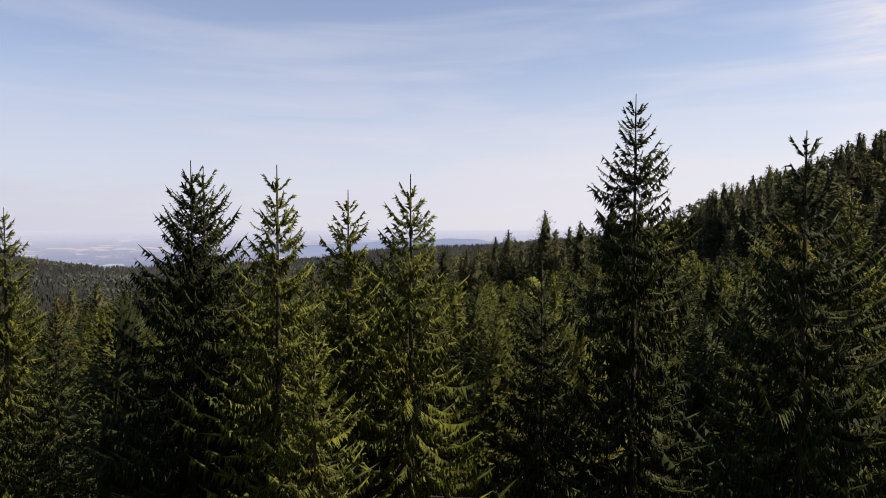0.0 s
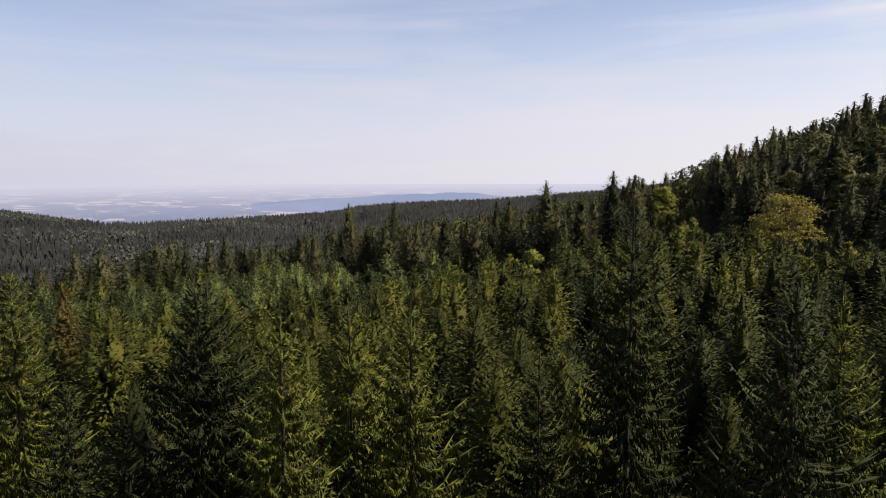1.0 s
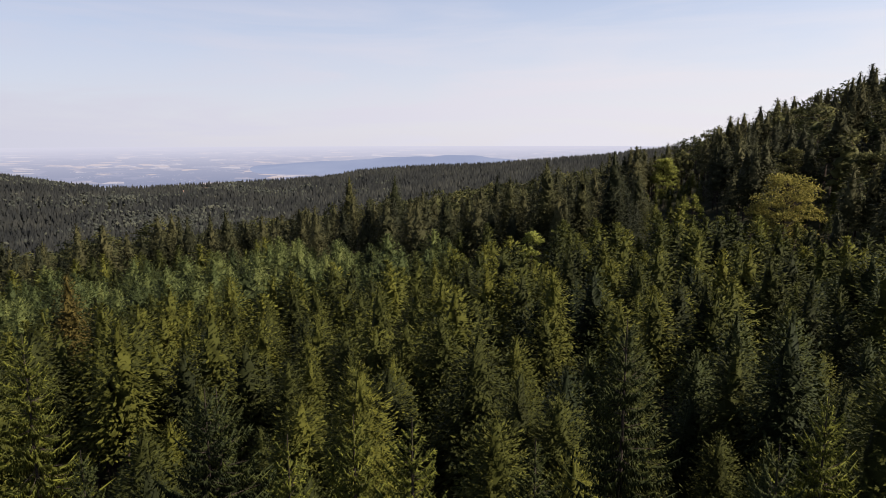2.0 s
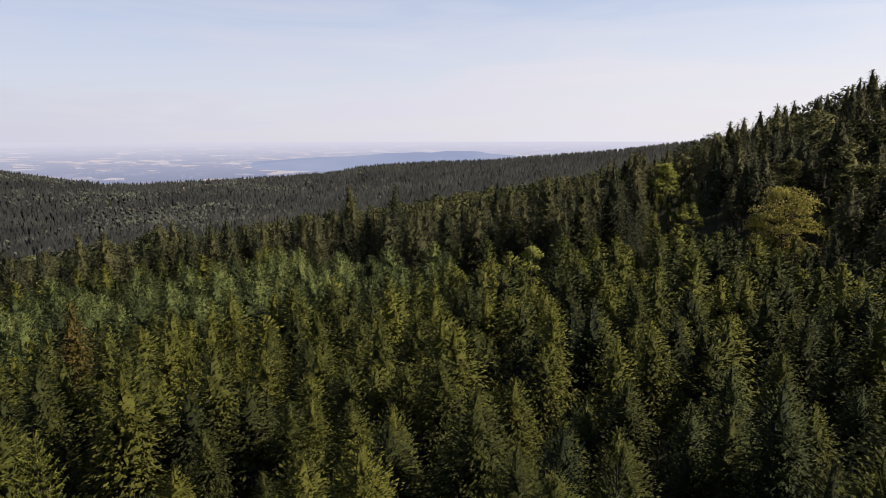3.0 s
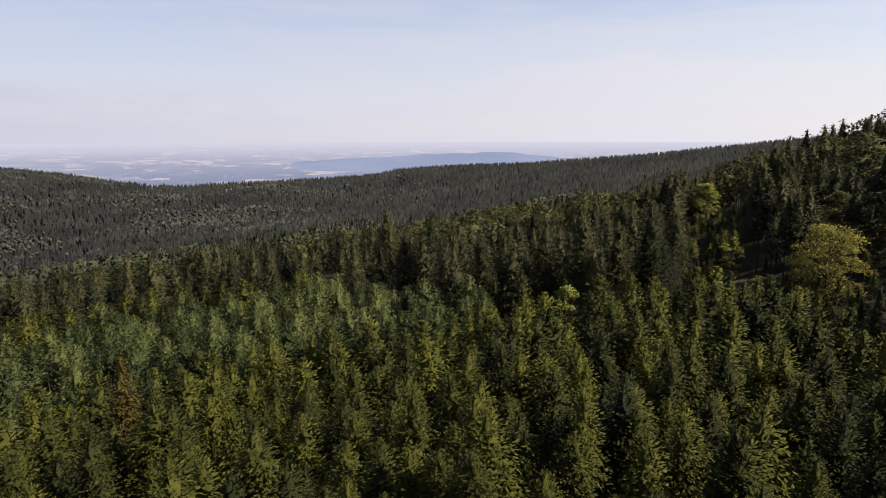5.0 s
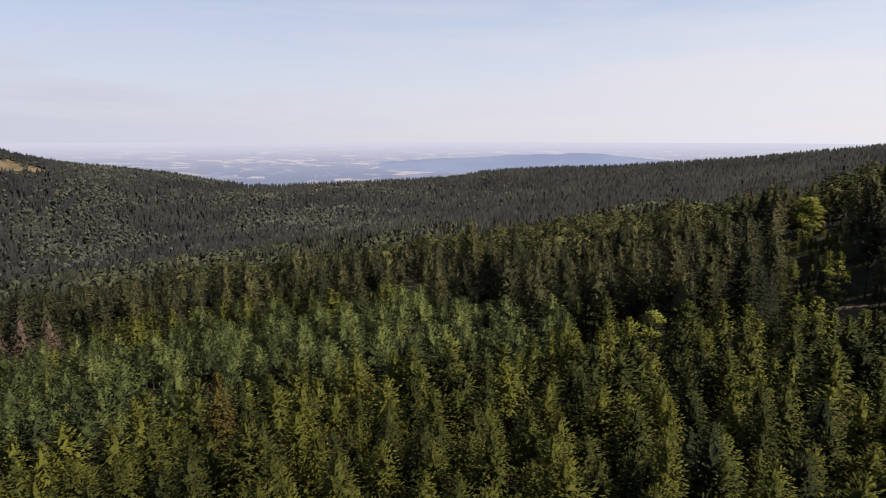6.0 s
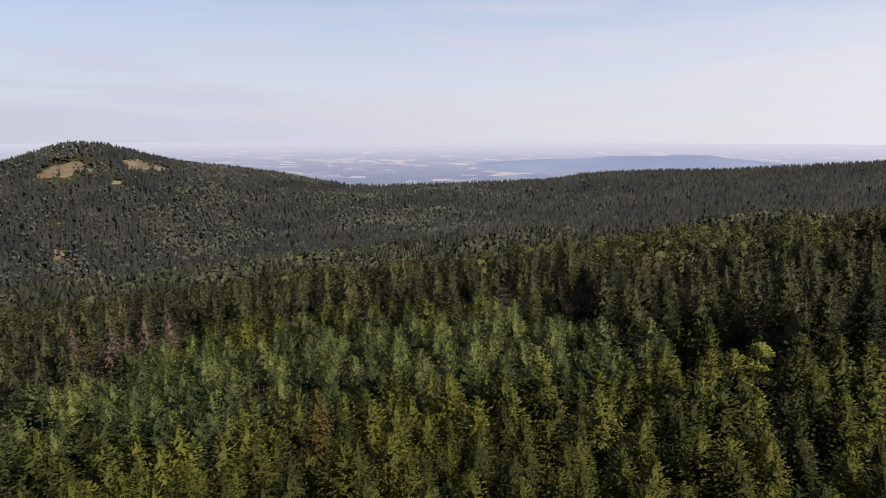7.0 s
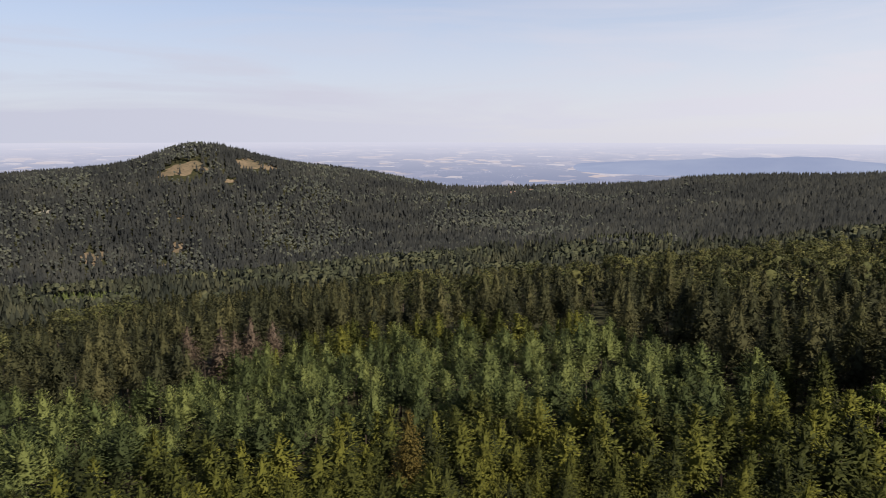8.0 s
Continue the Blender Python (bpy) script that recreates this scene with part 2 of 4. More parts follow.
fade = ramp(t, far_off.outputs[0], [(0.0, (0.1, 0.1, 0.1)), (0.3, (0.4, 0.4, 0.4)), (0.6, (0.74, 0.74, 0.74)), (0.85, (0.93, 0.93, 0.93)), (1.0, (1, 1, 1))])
hazed = mixed(t, fade.outputs[0], plain_col, (0.68, 0.70, 0.80))
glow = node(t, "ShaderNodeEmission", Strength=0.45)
link(t, hazed, glow.inputs[0])
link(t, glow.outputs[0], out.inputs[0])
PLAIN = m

ang = np.linspace(radians(-100), radians(75), 200)
rad = np.linspace(2250, 4880, 60)
AA, RR = np.meshgrid(ang, rad, indexing="ij")
rise = (RR - 2250) / 2630
ZZ = -150 + 135 * rise ** 0.8
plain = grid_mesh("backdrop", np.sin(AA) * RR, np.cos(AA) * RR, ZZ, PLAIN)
tagged(plain, "plain with pale fields and distant towns, blue haze painted in", "plain", kind="structure")


# a long range that rises from the plain; its haze blue is painted and glows
m, t, out = material("haze_painted_range")
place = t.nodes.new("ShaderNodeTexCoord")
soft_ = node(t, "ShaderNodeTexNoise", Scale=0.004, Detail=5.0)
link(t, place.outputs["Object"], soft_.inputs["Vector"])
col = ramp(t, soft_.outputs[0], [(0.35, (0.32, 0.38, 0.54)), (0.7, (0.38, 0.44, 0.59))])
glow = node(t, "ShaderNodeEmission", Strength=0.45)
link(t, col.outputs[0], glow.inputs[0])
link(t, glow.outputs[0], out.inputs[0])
ang = np.linspace(radians(-20), radians(15), 140)
rad = np.linspace(2700, 3300, 14)
AA, RR = np.meshgrid(ang, rad, indexing="ij")
across = (RR - 2700) / 600
deg = np.degrees(AA)
swell = (0.55 * step(-18.5, -10, deg) + 0.45 * step(-12, 0, deg)) * (1 - step(1, 14, deg)) * (1 + 0.05 * np.sin(deg * 0.9) + 0.03 * np.sin(deg * 2.3 + 1))
ZZ = -150 + 135 * ((RR - 2250) / 2630) ** 0.8 - 3 + 58 * swell * np.sin(np.pi * np.clip(across, 0, 1)) ** 1.2
tagged(grid_mesh("backdrop", np.sin(AA) * RR, np.cos(AA) * RR, ZZ, m), "long low range of hills painted in haze blue", "hills", kind="structure")


# ---- trees: shared making ----
def spindles(P, D, wu, wv, sides, closed):
    """Tapered needle-clad twigs: from P along D, with half-widths wu (level) and wv. closed: pointed at both ends."""
    n = len(P)
    length = np.linalg.norm(D, axis=1, keepdims=True) + 1e-9
    d = D / length
    u = np.cross(d, np.array([0, 0, 1.0]))
    bad = np.linalg.norm(u, axis=1) < 0.05
    u[bad] = (1, 0, 0)
    u /= np.linalg.norm(u, axis=1, keepdims=True)
    v = np.cross(u, d)
    mid = 0.4 if closed else 0.06
    rows = [P] if closed else []
    for k in range(sides):
        a = 2 * np.pi * k / sides + (np.pi / 2 if sides == 3 else 0)
        rows.append(P + D * mid + u * (math.cos(a) * wu)[:, None] + v * (math.sin(a) * wv)[:, None])
    rows.append(P + D)
    V = np.stack(rows, 1)
    per = V.shape[1]
    first = 1 if closed else 0
    tip = per - 1
    F = []
    for k in range(sides):
        a, b = first + k, first + (k + 1) % sides
        F.append((b, a, tip))
        if closed:
            F.append((a, b, 0))
    F = np.array(F)
    return V.reshape(-1, 3), (F[None] + (np.arange(n) * per)[:, None, None]).reshape(-1, 3)


def joined(pieces):
    V, F, k = [], [], 0
    for v, f in pieces:
        V.append(v)
        F.append(f + k)
        k += len(v)
    return np.concatenate(V), np.concatenate(F)


def cone(z0, z1, r0, r1, sides, lean=(0, 0)):
    a = np.arange(sides) * 2 * np.pi / sides
    ring = np.stack([np.cos(a), np.sin(a), np.zeros(sides)], -1)
    V = np.concatenate([ring * r0 + (0, 0, z0), ring * r1 + (lean[0], lean[1], z1)])
    k = np.arange(sides)
    j = (k + 1) % sides
    return V, np.concatenate([np.stack([k, j, j + sides], -1), np.stack([k, j + sides, k + sides], -1)])


def spruce(seed, H, R, arms, teeth, rows=2, crowd=1.1, perk=0.95, ahead=0.0, start=0.18, bottom=0.12, spire=0.45, reach=1.0, hang=0.6, rough=0.25, lift=0.0, tuft=1.0, limbs=False):
    """A conifer: (needles, wood). Arms all round, short and rising near the top, long and drooping below; each arm is a comb of hanging twigs."""
    g = np.random.default_rng(seed)
    V, F, wood, k = [], [], [], 0
    depth = start + (np.arange(arms) / arms) ** crowd * (H * (1 - bottom) - start)
    lump = g.uniform(0, 6.28, 4)
    line = np.linspace(0.08, 1.0, teeth + 1)
    for i, dep in enumerate(depth):
        dep = max(start * 0.8, dep + g.normal(0, 0.2) * min(1, dep * 0.5))
        span = R * math.tanh(dep * spire / R) + 0.08
        if dep > 0.7 * H:
            span *= 0.85
        az = i * 2.39996 + g.normal(0, 0.4)
        swell = 1 + 0.14 * math.sin(az * 2 + dep * 0.9 + lump[0]) + 0.12 * math.sin(az * 3 - dep * 1.7 + lump[1])
        L = span * g.uniform(1 - rough * 1.6, 1 + rough * 0.9) * swell
        rise = perk * math.exp(-dep / 1.5) - 0.06 - 0.28 * min(1, dep / (0.6 * H)) + g.normal(0, 0.12) + lift
        out = np.array([math.cos(az), math.sin(az), 0])
        side = np.array([-math.sin(az), math.cos(az), 0])
        sag, curl = -0.16 * L * min(1, dep / 3), 0.22 * L
        axis = np.array([0, 0, H - dep]) + out * (L * line)[:, None]
        axis[:, 2] += L * rise * line + sag * np.sin(3.14 * line) + curl * line ** 3
        mid = (axis[:-1] + axis[1:]) / 2
        s = (line[:-1] + line[1:]) / 2
        w = reach * (0.13 + 0.42 * L * (1.06 - 0.85 * s) * np.minimum(1, 0.35 + 2 * s))
        V.append(axis)
        for row in range(rows):
            ww = w * g.uniform(0.45, 1.5, teeth)
            fall = hang * (min(1, dep / 5) if limbs else min(1, 0.25 + dep / 3)) * g.uniform(0.3, 1.3, teeth)
            if row < 2:
                sgn = 1 if row else -1
                tip = mid + side * (sgn * ww * 0.8)[:, None] + out * (ww * (ahead + g.uniform(0.2, 0.75, teeth)))[:, None]
                tip[:, 2] += ww * (0.22 - fall)
            else:
                tip = mid + side * (ww * g.normal(0, 0.35, teeth))[:, None] + out * (ww * g.uniform(0, 0.5, teeth))[:, None]
                tip[:, 2] -= ww * (0.3 + 0.7 * fall)
            V.append(tip)
            j = np.arange(teeth)
            F.append(np.stack([j, j + 1, teeth + 1 + row * teeth + j], -1) + k)
        # the arm's upturned tip
        e = axis[-1]
        tl = 0.6 * tuft * (0.12 + 0.13 * L)
        end = e + out * tl + np.array([0, 0, tl * (0.3 + 0.9 * math.exp(-dep / 1.4))])
        half = side * tl * 0.32
        V.append(np.array([e - half, e + half, e + np.array([0, 0, tl * 0.35]), end]))
        q = k + teeth + 1 + rows * teeth
        F.append(np.array([[q, q + 1, q + 3], [q + 1, q + 2, q + 3], [q + 2, q, q + 3]]))
        k = q + 4
        if limbs:
            wood.append((axis[0] - out * 0.08 * L, axis[-2] - axis[0], 0.006 + 0.005 * L))
    V, F = np.concatenate(V), np.concatenate(F)
    A, B, C = V[F[:, 0]], V[F[:, 1]], V[F[:, 2]]
    mid = (A + B + C) / 3
    outward = np.stack([mid[:, 0], mid[:, 1], 0.5 * np.hypot(mid[:, 0], mid[:, 1]) + 0.15], -1)
    wrong = (np.cross(B - A, C - A) * outward).sum(1) < 0
    F[wrong] = F[wrong][:, ::-1]
    top = spindles(np.array([[0, 0, H - start - 0.3], [0, 0, H - start - 0.7]]), np.array([[0, 0, start + 0.3], [0.01, 0, 0.6]]), np.array([0.03, 0.06]), np.array([0.03, 0.06]), 3, True)
    trunk = [cone(-0.6, H, 0.010 * H + 0.02, 0.012, 7 if limbs else 4)]
    if wood:
        a, b, c = zip(*wood)
        trunk.append(spindles(np.array(a), np.array(b), np.array(c), np.array(c), 3, False))
    return joined([(V, F), top]), joined(trunk)


def sprays(seed, H, R, spire, bottom, gap, limbs, size, droop=0.35, lift=0.0, start=0.15, perk=0.9, inner=0.5, slim=0.28, close=1.0):
    """A conifer's outer coat: whorl upon whorl of small needle sprays, longer where a limb lies beneath them."""
    g = np.random.default_rng(seed)
    up = np.array([0, 0, 1.0])
    lump = g.uniform(0, 6.28, 2)
    B, dep = [], start
    while dep < H * (1 - bottom):
        wide = R * math.tanh(dep * spire / R) + 0.06
        k = max(6, int(close * 6.283 * wide / (1.05 * size)))
        a = np.arange(k) * 6.283 / k + g.uniform(0, 6.28) + g.normal(0, 0.3, k) * 6.283 / k
        d = np.maximum(0.1, dep + g.uniform(-0.55, 0.55, k) * gap)
        limb = 0.5 + 0.5 * np.cos(limbs * a + g.uniform(0, 6.28))
        L = (R * np.tanh(d * spire / R) + 0.06) * (0.70 + 0.36 * limb) * g.uniform(0.85, 1.12, k) * (1 + 0.13 * np.sin(2 * a + d * 0.8 + lump[0]) + 0.11 * np.sin(3 * a - d * 1.3 + lump[1]))
        low = np.minimum(1, d / 5)
        rise = perk * np.exp(-d / 1.6) - droop * low + lift + g.normal(0, 0.07, k)
        n = int(np.clip(round((1 - inner) * wide / size * 1.5), 2, 5))
        q = np.clip(np.linspace(inner, 1.0, n)[None] + g.normal(0, 0.06, (k, n)), 0.1, 1.04)
        out = np.stack([np.cos(a), np.sin(a), 0 * a], -1)[:, None]
        side = np.stack([-np.sin(a), np.cos(a), 0 * a], -1)[:, None]
        z = (H - d)[:, None] + L[:, None] * (rise[:, None] * q - 0.14 * low[:, None] * np.sin(3.14 * q) + 0.2 * q ** 3)
        base = out * (L[:, None] * q)[..., None] + up * z[..., None]
        way = out * g.uniform(0.4, 1.0, (k, n, 1)) + side * g.normal(0, 0.55, (k, n, 1))
        way[..., 2] += lift + 0.55 * (1 - low[:, None]) + 0.25 - 2.4 * droop * low[:, None] * g.uniform(0.0, 1.2, (k, n))
        way /= np.linalg.norm(way, axis=-1, keepdims=True)
        ln = size * g.uniform(0.7, 1.35, (k, n)) * np.minimum(1, 0.5 + d / 3)[:, None]
        w = ln * slim * g.uniform(0.75, 1.25, (k, n))
        flat = np.cross(way, up) + g.normal(0, 0.2, (k, n, 3))
        flat /= np.linalg.norm(flat, axis=-1, keepdims=True) + 1e-6
        mid = base + way * (0.5 * ln)[..., None] - up * (0.35 * w)[..., None]
        B.append(np.stack([base, mid + flat * w[..., None], base + way * ln[..., None], mid - flat * w[..., None]], 2).reshape(-1, 4, 3))
        dep += gap * (0.6 + 0.4 * min(1, dep / 3)) * g.uniform(0.85, 1.15)
    V = np.concatenate(B)
    F = (np.array([(0, 1, 2), (0, 2, 3)])[None] + (np.arange(len(V)) * 4)[:, None, None]).reshape(-1, 3)
    return facing_out(V.reshape(-1, 3), F)


def facing_out(V, F):
    """Turn the faces so that they look away from the stem and upwards."""
    A, B, C = V[F[:, 0]], V[F[:, 1]], V[F[:, 2]]
    mid = (A + B + C) / 3
    wrong = (np.cross(B - A, C - A) * np.stack([mid[:, 0], mid[:, 1], 1.5 * np.hypot(mid[:, 0], mid[:, 1]) + 0.15], -1)).sum(1) < 0
    F[wrong] = F[wrong][:, ::-1]
    return V, F


def heart(seed, H, R, spire, bottom, ring, sides=9):
    """The closed inside of a conifer's crown: a ragged cone of ruffled rings about the stem."""
    g = np.random.default_rng(seed)
    dep = np.concatenate([[0.25], np.arange(0.6, H * (1 - bottom), ring)])
    a = np.arange(sides) * 2 * np.pi / sides
    rows = []
    for k, d in enumerate(dep):
        turn = a + (k % 2) * np.pi / sides + g.normal(0, 0.12, sides)
        r = R * math.tanh(d * spire / R) * (1.0 if k % 2 else 0.72) * g.uniform(0.72, 1.2, sides)
        rows.append(np.stack([np.cos(turn) * r, np.sin(turn) * r, H - d + g.normal(0, 0.25 * ring, sides)], -1))
    n, j = len(dep), np.arange(sides)
    i = (j + 1) % sides
    F = [np.concatenate([np.stack([j + k * sides, j + (k + 1) * sides, i + (k + 1) * sides], -1), np.stack([j + k * sides, i + (k + 1) * sides, i + k * sides], -1)]) for k in range(n - 1)]
    return np.concatenate(rows), np.concatenate(F)


def coated(seed, H, R, size, gap, count, spire=0.62, bottom=0.45, core=0.9, full=0.55, **more_):
    """A whole conifer: (needles, wood), with a dense dark inside under the coat of sprays."""
    tip = spindles(np.array([[0, 0, H - 0.7], [0, 0, H - 1.2]]), np.array([[0, 0, 0.75], [0.01, 0, 0.8]]), np.array([0.03, 0.09]), np.array([0.03, 0.09]), 3, True)
    return joined([sprays(seed, H, R, spire, bottom, gap, count, size, **more_), heart(seed + 7, H, R * full, spire * full * 0.9, bottom, core, 7), tip]), cone(-0.6, H - 0.3, 0.010 * H + 0.02, 0.015, 5)


def lumps(seed, H, R, count, base=0.4, sides=7):
    """The mass of a rounded crown: uneven domes set about and above one another."""
    g = np.random.default_rng(seed)
    pieces = []
    for k in range(count):
        az, h = g.uniform(0, 6.28), (k + 0.5) / count
        far = R * 0.62 * math.sqrt(max(0.0, 1 - h * h)) * g.uniform(0.6, 1.1) if count > 1 else 0
        rad = R * g.uniform(0.42, 0.62) if count > 1 else R
        z = H * (base + (0.86 - base) * h)
        a = np.arange(sides) * 6.283 / sides + g.uniform(0, 6)
        rows = []
        for zz, rr in ((-0.55, 0.75), (0.05, 1.0), (0.6, 0.72)):
            q = rad * rr * g.uniform(0.78, 1.2, sides)
            rows.append(np.stack([np.cos(a) * q, np.sin(a) * q, np.full(sides, zz * rad * 0.9) + g.normal(0, 0.1 * rad, sides)], -1))
        V = np.concatenate(rows + [np.array([[0, 0, 0.95 * rad]])]) + (math.cos(az) * far, math.sin(az) * far, z)
        j = np.arange(sides)
        i = (j + 1) % sides
        F = [np.stack([j + o, i + o, i + o + sides], -1) for o in (0, sides)] + [np.stack([j + o, i + o + sides, j + o + sides], -1) for o in (0, sides)]
        F.append(np.stack([j + 2 * sides, i + 2 * sides, np.full(sides, 3 * sides)], -1))
        pieces.append((V, np.concatenate(F)))
    return joined(pieces)


def full_leafy(seed, H, R, clumps, leaves, size, base, count):
    made, stem = leafy(seed, H, R, clumps, leaves, size, base)
    return joined([made, lumps(seed + 3, H * 0.93, R * 0.56, count, base)]), stem


def close_spruce(seed, H, R, spire=0.4, dense=11.0, gap=0.34):
    """A spruce seen near by: whorls of arms on one stem, each arm clad with plump needle twigs that hang more the lower they are."""
    g = np.random.default_rng(seed)
    P, D, U, wood = [], [], [], []
    dep, lump = 0.55, g.uniform(0, 6.28, 4)
    while dep < H * 0.8:
        thick = dep < dense
        count = (5 if dep < 1.2 else 8) if thick else 6
        turn = g.uniform(0, 6.28)
        for i in range(count):
            az = turn + i * 6.283 / count + g.normal(0, 0.25)
            d = max(0.5, dep + (g.normal(0, 0.05) if dep < 1.5 else g.normal(0, 0.16)))
            swell = 1 + 0.15 * math.sin(az * 2 + d * 1.1 + lump[0]) + 0.14 * math.sin(az * 3 - d * 1.9 + lump[1])
            L = (R * math.tanh(d * spire / R) + 0.05) * g.uniform(0.6, 1.02) * swell
            low = min(1.0, d / 6)
            rise = 1.15 * math.exp(-d / 2.0) - 0.34 * low + g.normal(0, 0.12)
            out = np.array([math.cos(az), math.sin(az), 0])
            side = np.array([-math.sin(az), math.cos(az), 0])
            n = int((10 + 14 * L) * (1 if thick else 0.35))
            q = np.sort(g.uniform(0.1, 1, n)) if d > 2 else np.sort(g.uniform(0.22, 1, n))
            def along(f):
                z = H - d + L * rise * f - 0.16 * L * low * np.sin(3.14 * f) + (0.34 - 0.12 * low) * L * f ** 3
                return out * (L * f)[:, None] + np.array([0, 0, 1.0]) * z[:, None]
            base = along(q)
            ln = (0.085 + 0.07 * L * (1.1 - 0.8 * q) + 0.13 * low) * g.uniform(0.6, 1.3, n)
            ln = np.minimum(ln, 0.6)
            sgn = np.where(np.arange(n) % 2, 1.0, -1.0) * g.uniform(0.1, 1, n)
            drop = 0.7 * (1 - low) - (0.15 + 4.2 * low) * g.uniform(0.25, 1, n)
            way = out * g.uniform(0.3, 0.9, n)[:, None] + side * sgn[:, None]
            way[:, 2] += drop
            way /= np.linalg.norm(way, axis=1, keepdims=True)
            P.append(base), D.append(way * ln[:, None]), U.append(0.018 + 0.07 * ln * g.uniform(0.8, 1.3, n))
            knots = along(np.linspace(0.05, 1.04, 5))
            P.append(knots[1:-1]), D.append((knots[2:] - knots[1:-1]) * 1.15), U.append(np.full(3, 0.026 + 0.008 * L))
            wood.append((knots[0], (knots[3] - knots[0]), 0.007 + 0.004 * L))
        dep += gap * g.uniform(0.8, 1.25) * (1 if thick else 2.2)
    P, D, U = np.concatenate(P), np.concatenate(D), np.concatenate(U)
    a, b, c = zip(*wood)
    trunk = joined([cone(-0.6, H - 3, 0.010 * H + 0.02, 0.04, 7), cone(H - 3, H, 0.04, 0.010, 6), spindles(np.array(a), np.array(b), np.array(c), np.array(c), 3, False)])
    return joined([spindles(P, D, U, U, 3, False), spruce(seed + 50, H, R * 0.8, 240, 20, 3, start=0.9, bottom=0.3, spire=spire * 0.85, reach=0.2, hang=1.7, rough=0.3, tuft=0.6, perk=0.6)[0]]), trunk


def leafy(seed, H, R, clumps, leaves, size, base=0.3, flat=0.9, ragged=0.0):
    """A broad-leaved tree: (leaves, wood). Limbs carry uneven clumps of many small leaves, with gaps."""
    g = np.random.default_rng(seed)
    P, D, U, W = [], [], [], []
    limbs = [cone(-0.6, H * 0.75, 0.016 * H + 0.05, 0.05, 6)]
    a_, b_, c_ = [], [], []
    for k in range(clumps):
        az, h = g.uniform(0, 6.28), g.uniform(0, 1) ** 0.8
        z = H * (base + (0.94 - base) * h)
        reach = R * math.sqrt(max(0.04, 1 - (abs(h - 0.42) / 0.62) ** 2)) * g.uniform(0.45, 0.95)
        c = np.array([math.cos(az) * reach, math.sin(az) * reach, z])
        a_.append((0, 0, z - reach * 0.55)), b_.append(c - (0, 0, z - reach * 0.55)), c_.append(0.06 + 0.01 * reach)
        c[:2] *= 1 + ragged * (0.5 * math.sin(2 * az + 1.3) + 0.5 * math.sin(3 * az + z) - 0.4 * h)
        rad = R * g.uniform(0.22, 0.40)
        d = g.normal(0, 1, (leaves, 3))
        d /= np.linalg.norm(d, axis=1, keepdims=True)
        d[:, 2] = np.abs(d[:, 2]) * flat - 0.25 * flat
        q = c + d * rad * g.uniform(0.55, 1.1, (leaves, 1))
        way = d * 0.6 + g.normal(0, 0.6, (leaves, 3))
        way /= np.linalg.norm(way, axis=1, keepdims=True) + 1e-6
        P.append(q), D.append(way * size * g.uniform(0.6, 1.3, (leaves, 1)))
        U.append(np.full(leaves, size * 0.42)), W.append(np.full(leaves, size * 0.16))
    limbs.append(spindles(np.array(a_, float), np.array(b_), np.array(c_), np.array(c_), 3, False))
    return spindles(np.concatenate(P), np.concatenate(D), np.concatenate(U), np.concatenate(W), 3, False), joined(limbs)


def tiers(seed, H, R, n=2, sides=6):
    """A conifer far off: ragged tiers about one stem."""
    g = np.random.default_rng(seed)
    pieces = []
    for k in range(n):
        z0 = H * (0.15 + 0.70 * k / n)
        z1 = H * (0.15 + 0.70 * k / n + 1.1 / n) if k < n - 1 else H
        r = R * (1 - 0.78 * k / n)
        a = np.arange(sides) * 2 * np.pi / sides + g.uniform(0, 6)
        rr = r * np.where(np.arange(sides) % 2, 0.62, 1.15) * g.uniform(0.75, 1.25, sides)
        V = np.concatenate([np.stack([np.cos(a) * rr, np.sin(a) * rr, z0 + g.normal(0, 0.05 * H, sides)], -1), [[g.normal(0, 0.05), g.normal(0, 0.05), z1]]])
        j = np.arange(sides)
        pieces.append((V, np.stack([j, (j + 1) % sides, np.full(sides, sides)], -1)))
    return joined(pieces), None


def mesh_of(name, V, F, mats, index=None, tone=None, smooth=False, normals=None):
    me = bpy.data.meshes.new(name)
    me.vertices.add(len(V))
    me.vertices.foreach_set("co", np.ascontiguousarray(V, dtype=np.float32).ravel())
    me.loops.add(F.size)
    me.loops.foreach_set("vertex_index", np.ascontiguousarray(F, dtype=np.int32).ravel())
    me.polygons.add(len(F))
    me.polygons.foreach_set("loop_start", np.arange(0, F.size, 3, dtype=np.int32))
    for mat in mats:
        me.materials.append(mat)
    if index is not None:
        me.polygons.foreach_set("material_index", index.astype(np.int32))
    me.polygons.foreach_set("use_smooth", np.full(len(F), smooth))
    me.update(calc_edges=True)
    if normals is not None:
        me.normals_split_custom_set_from_vertices(normals)
    if tone is not None:
        a = me.attributes.new("tone", "FLOAT", "POINT")
        a.data.foreach_set("value", tone.astype(np.float32))
    return me


def crown_normals(V, up=1.3, clump=0.75, wild=1.0):
    """Directions in which a crown's boughs mostly catch the light: out from the stem and up, turned a little bough by bough."""
    n = np.stack([V[:, 0], V[:, 1], up * np.hypot(V[:, 0], V[:, 1]) + 0.12], -1)
    n /= np.linalg.norm(n, axis=1, keepdims=True) + 1e-9
    g = np.random.default_rng(7)
    for _ in range(4):
        way, phase, turn = g.normal(0, 1, 3), g.uniform(0, 6.28), g.normal(0, 0.42 * wild, 3)
        way *= 6.28 / clump / g.uniform(0.7, 1.6) / np.linalg.norm(way)
        n += np.sin(V @ way + phase)[:, None] * turn
    n += g.normal(0, 0.18 * wild, n.shape)
    return n / (np.linalg.norm(n, axis=1, keepdims=True) + 1e-9)


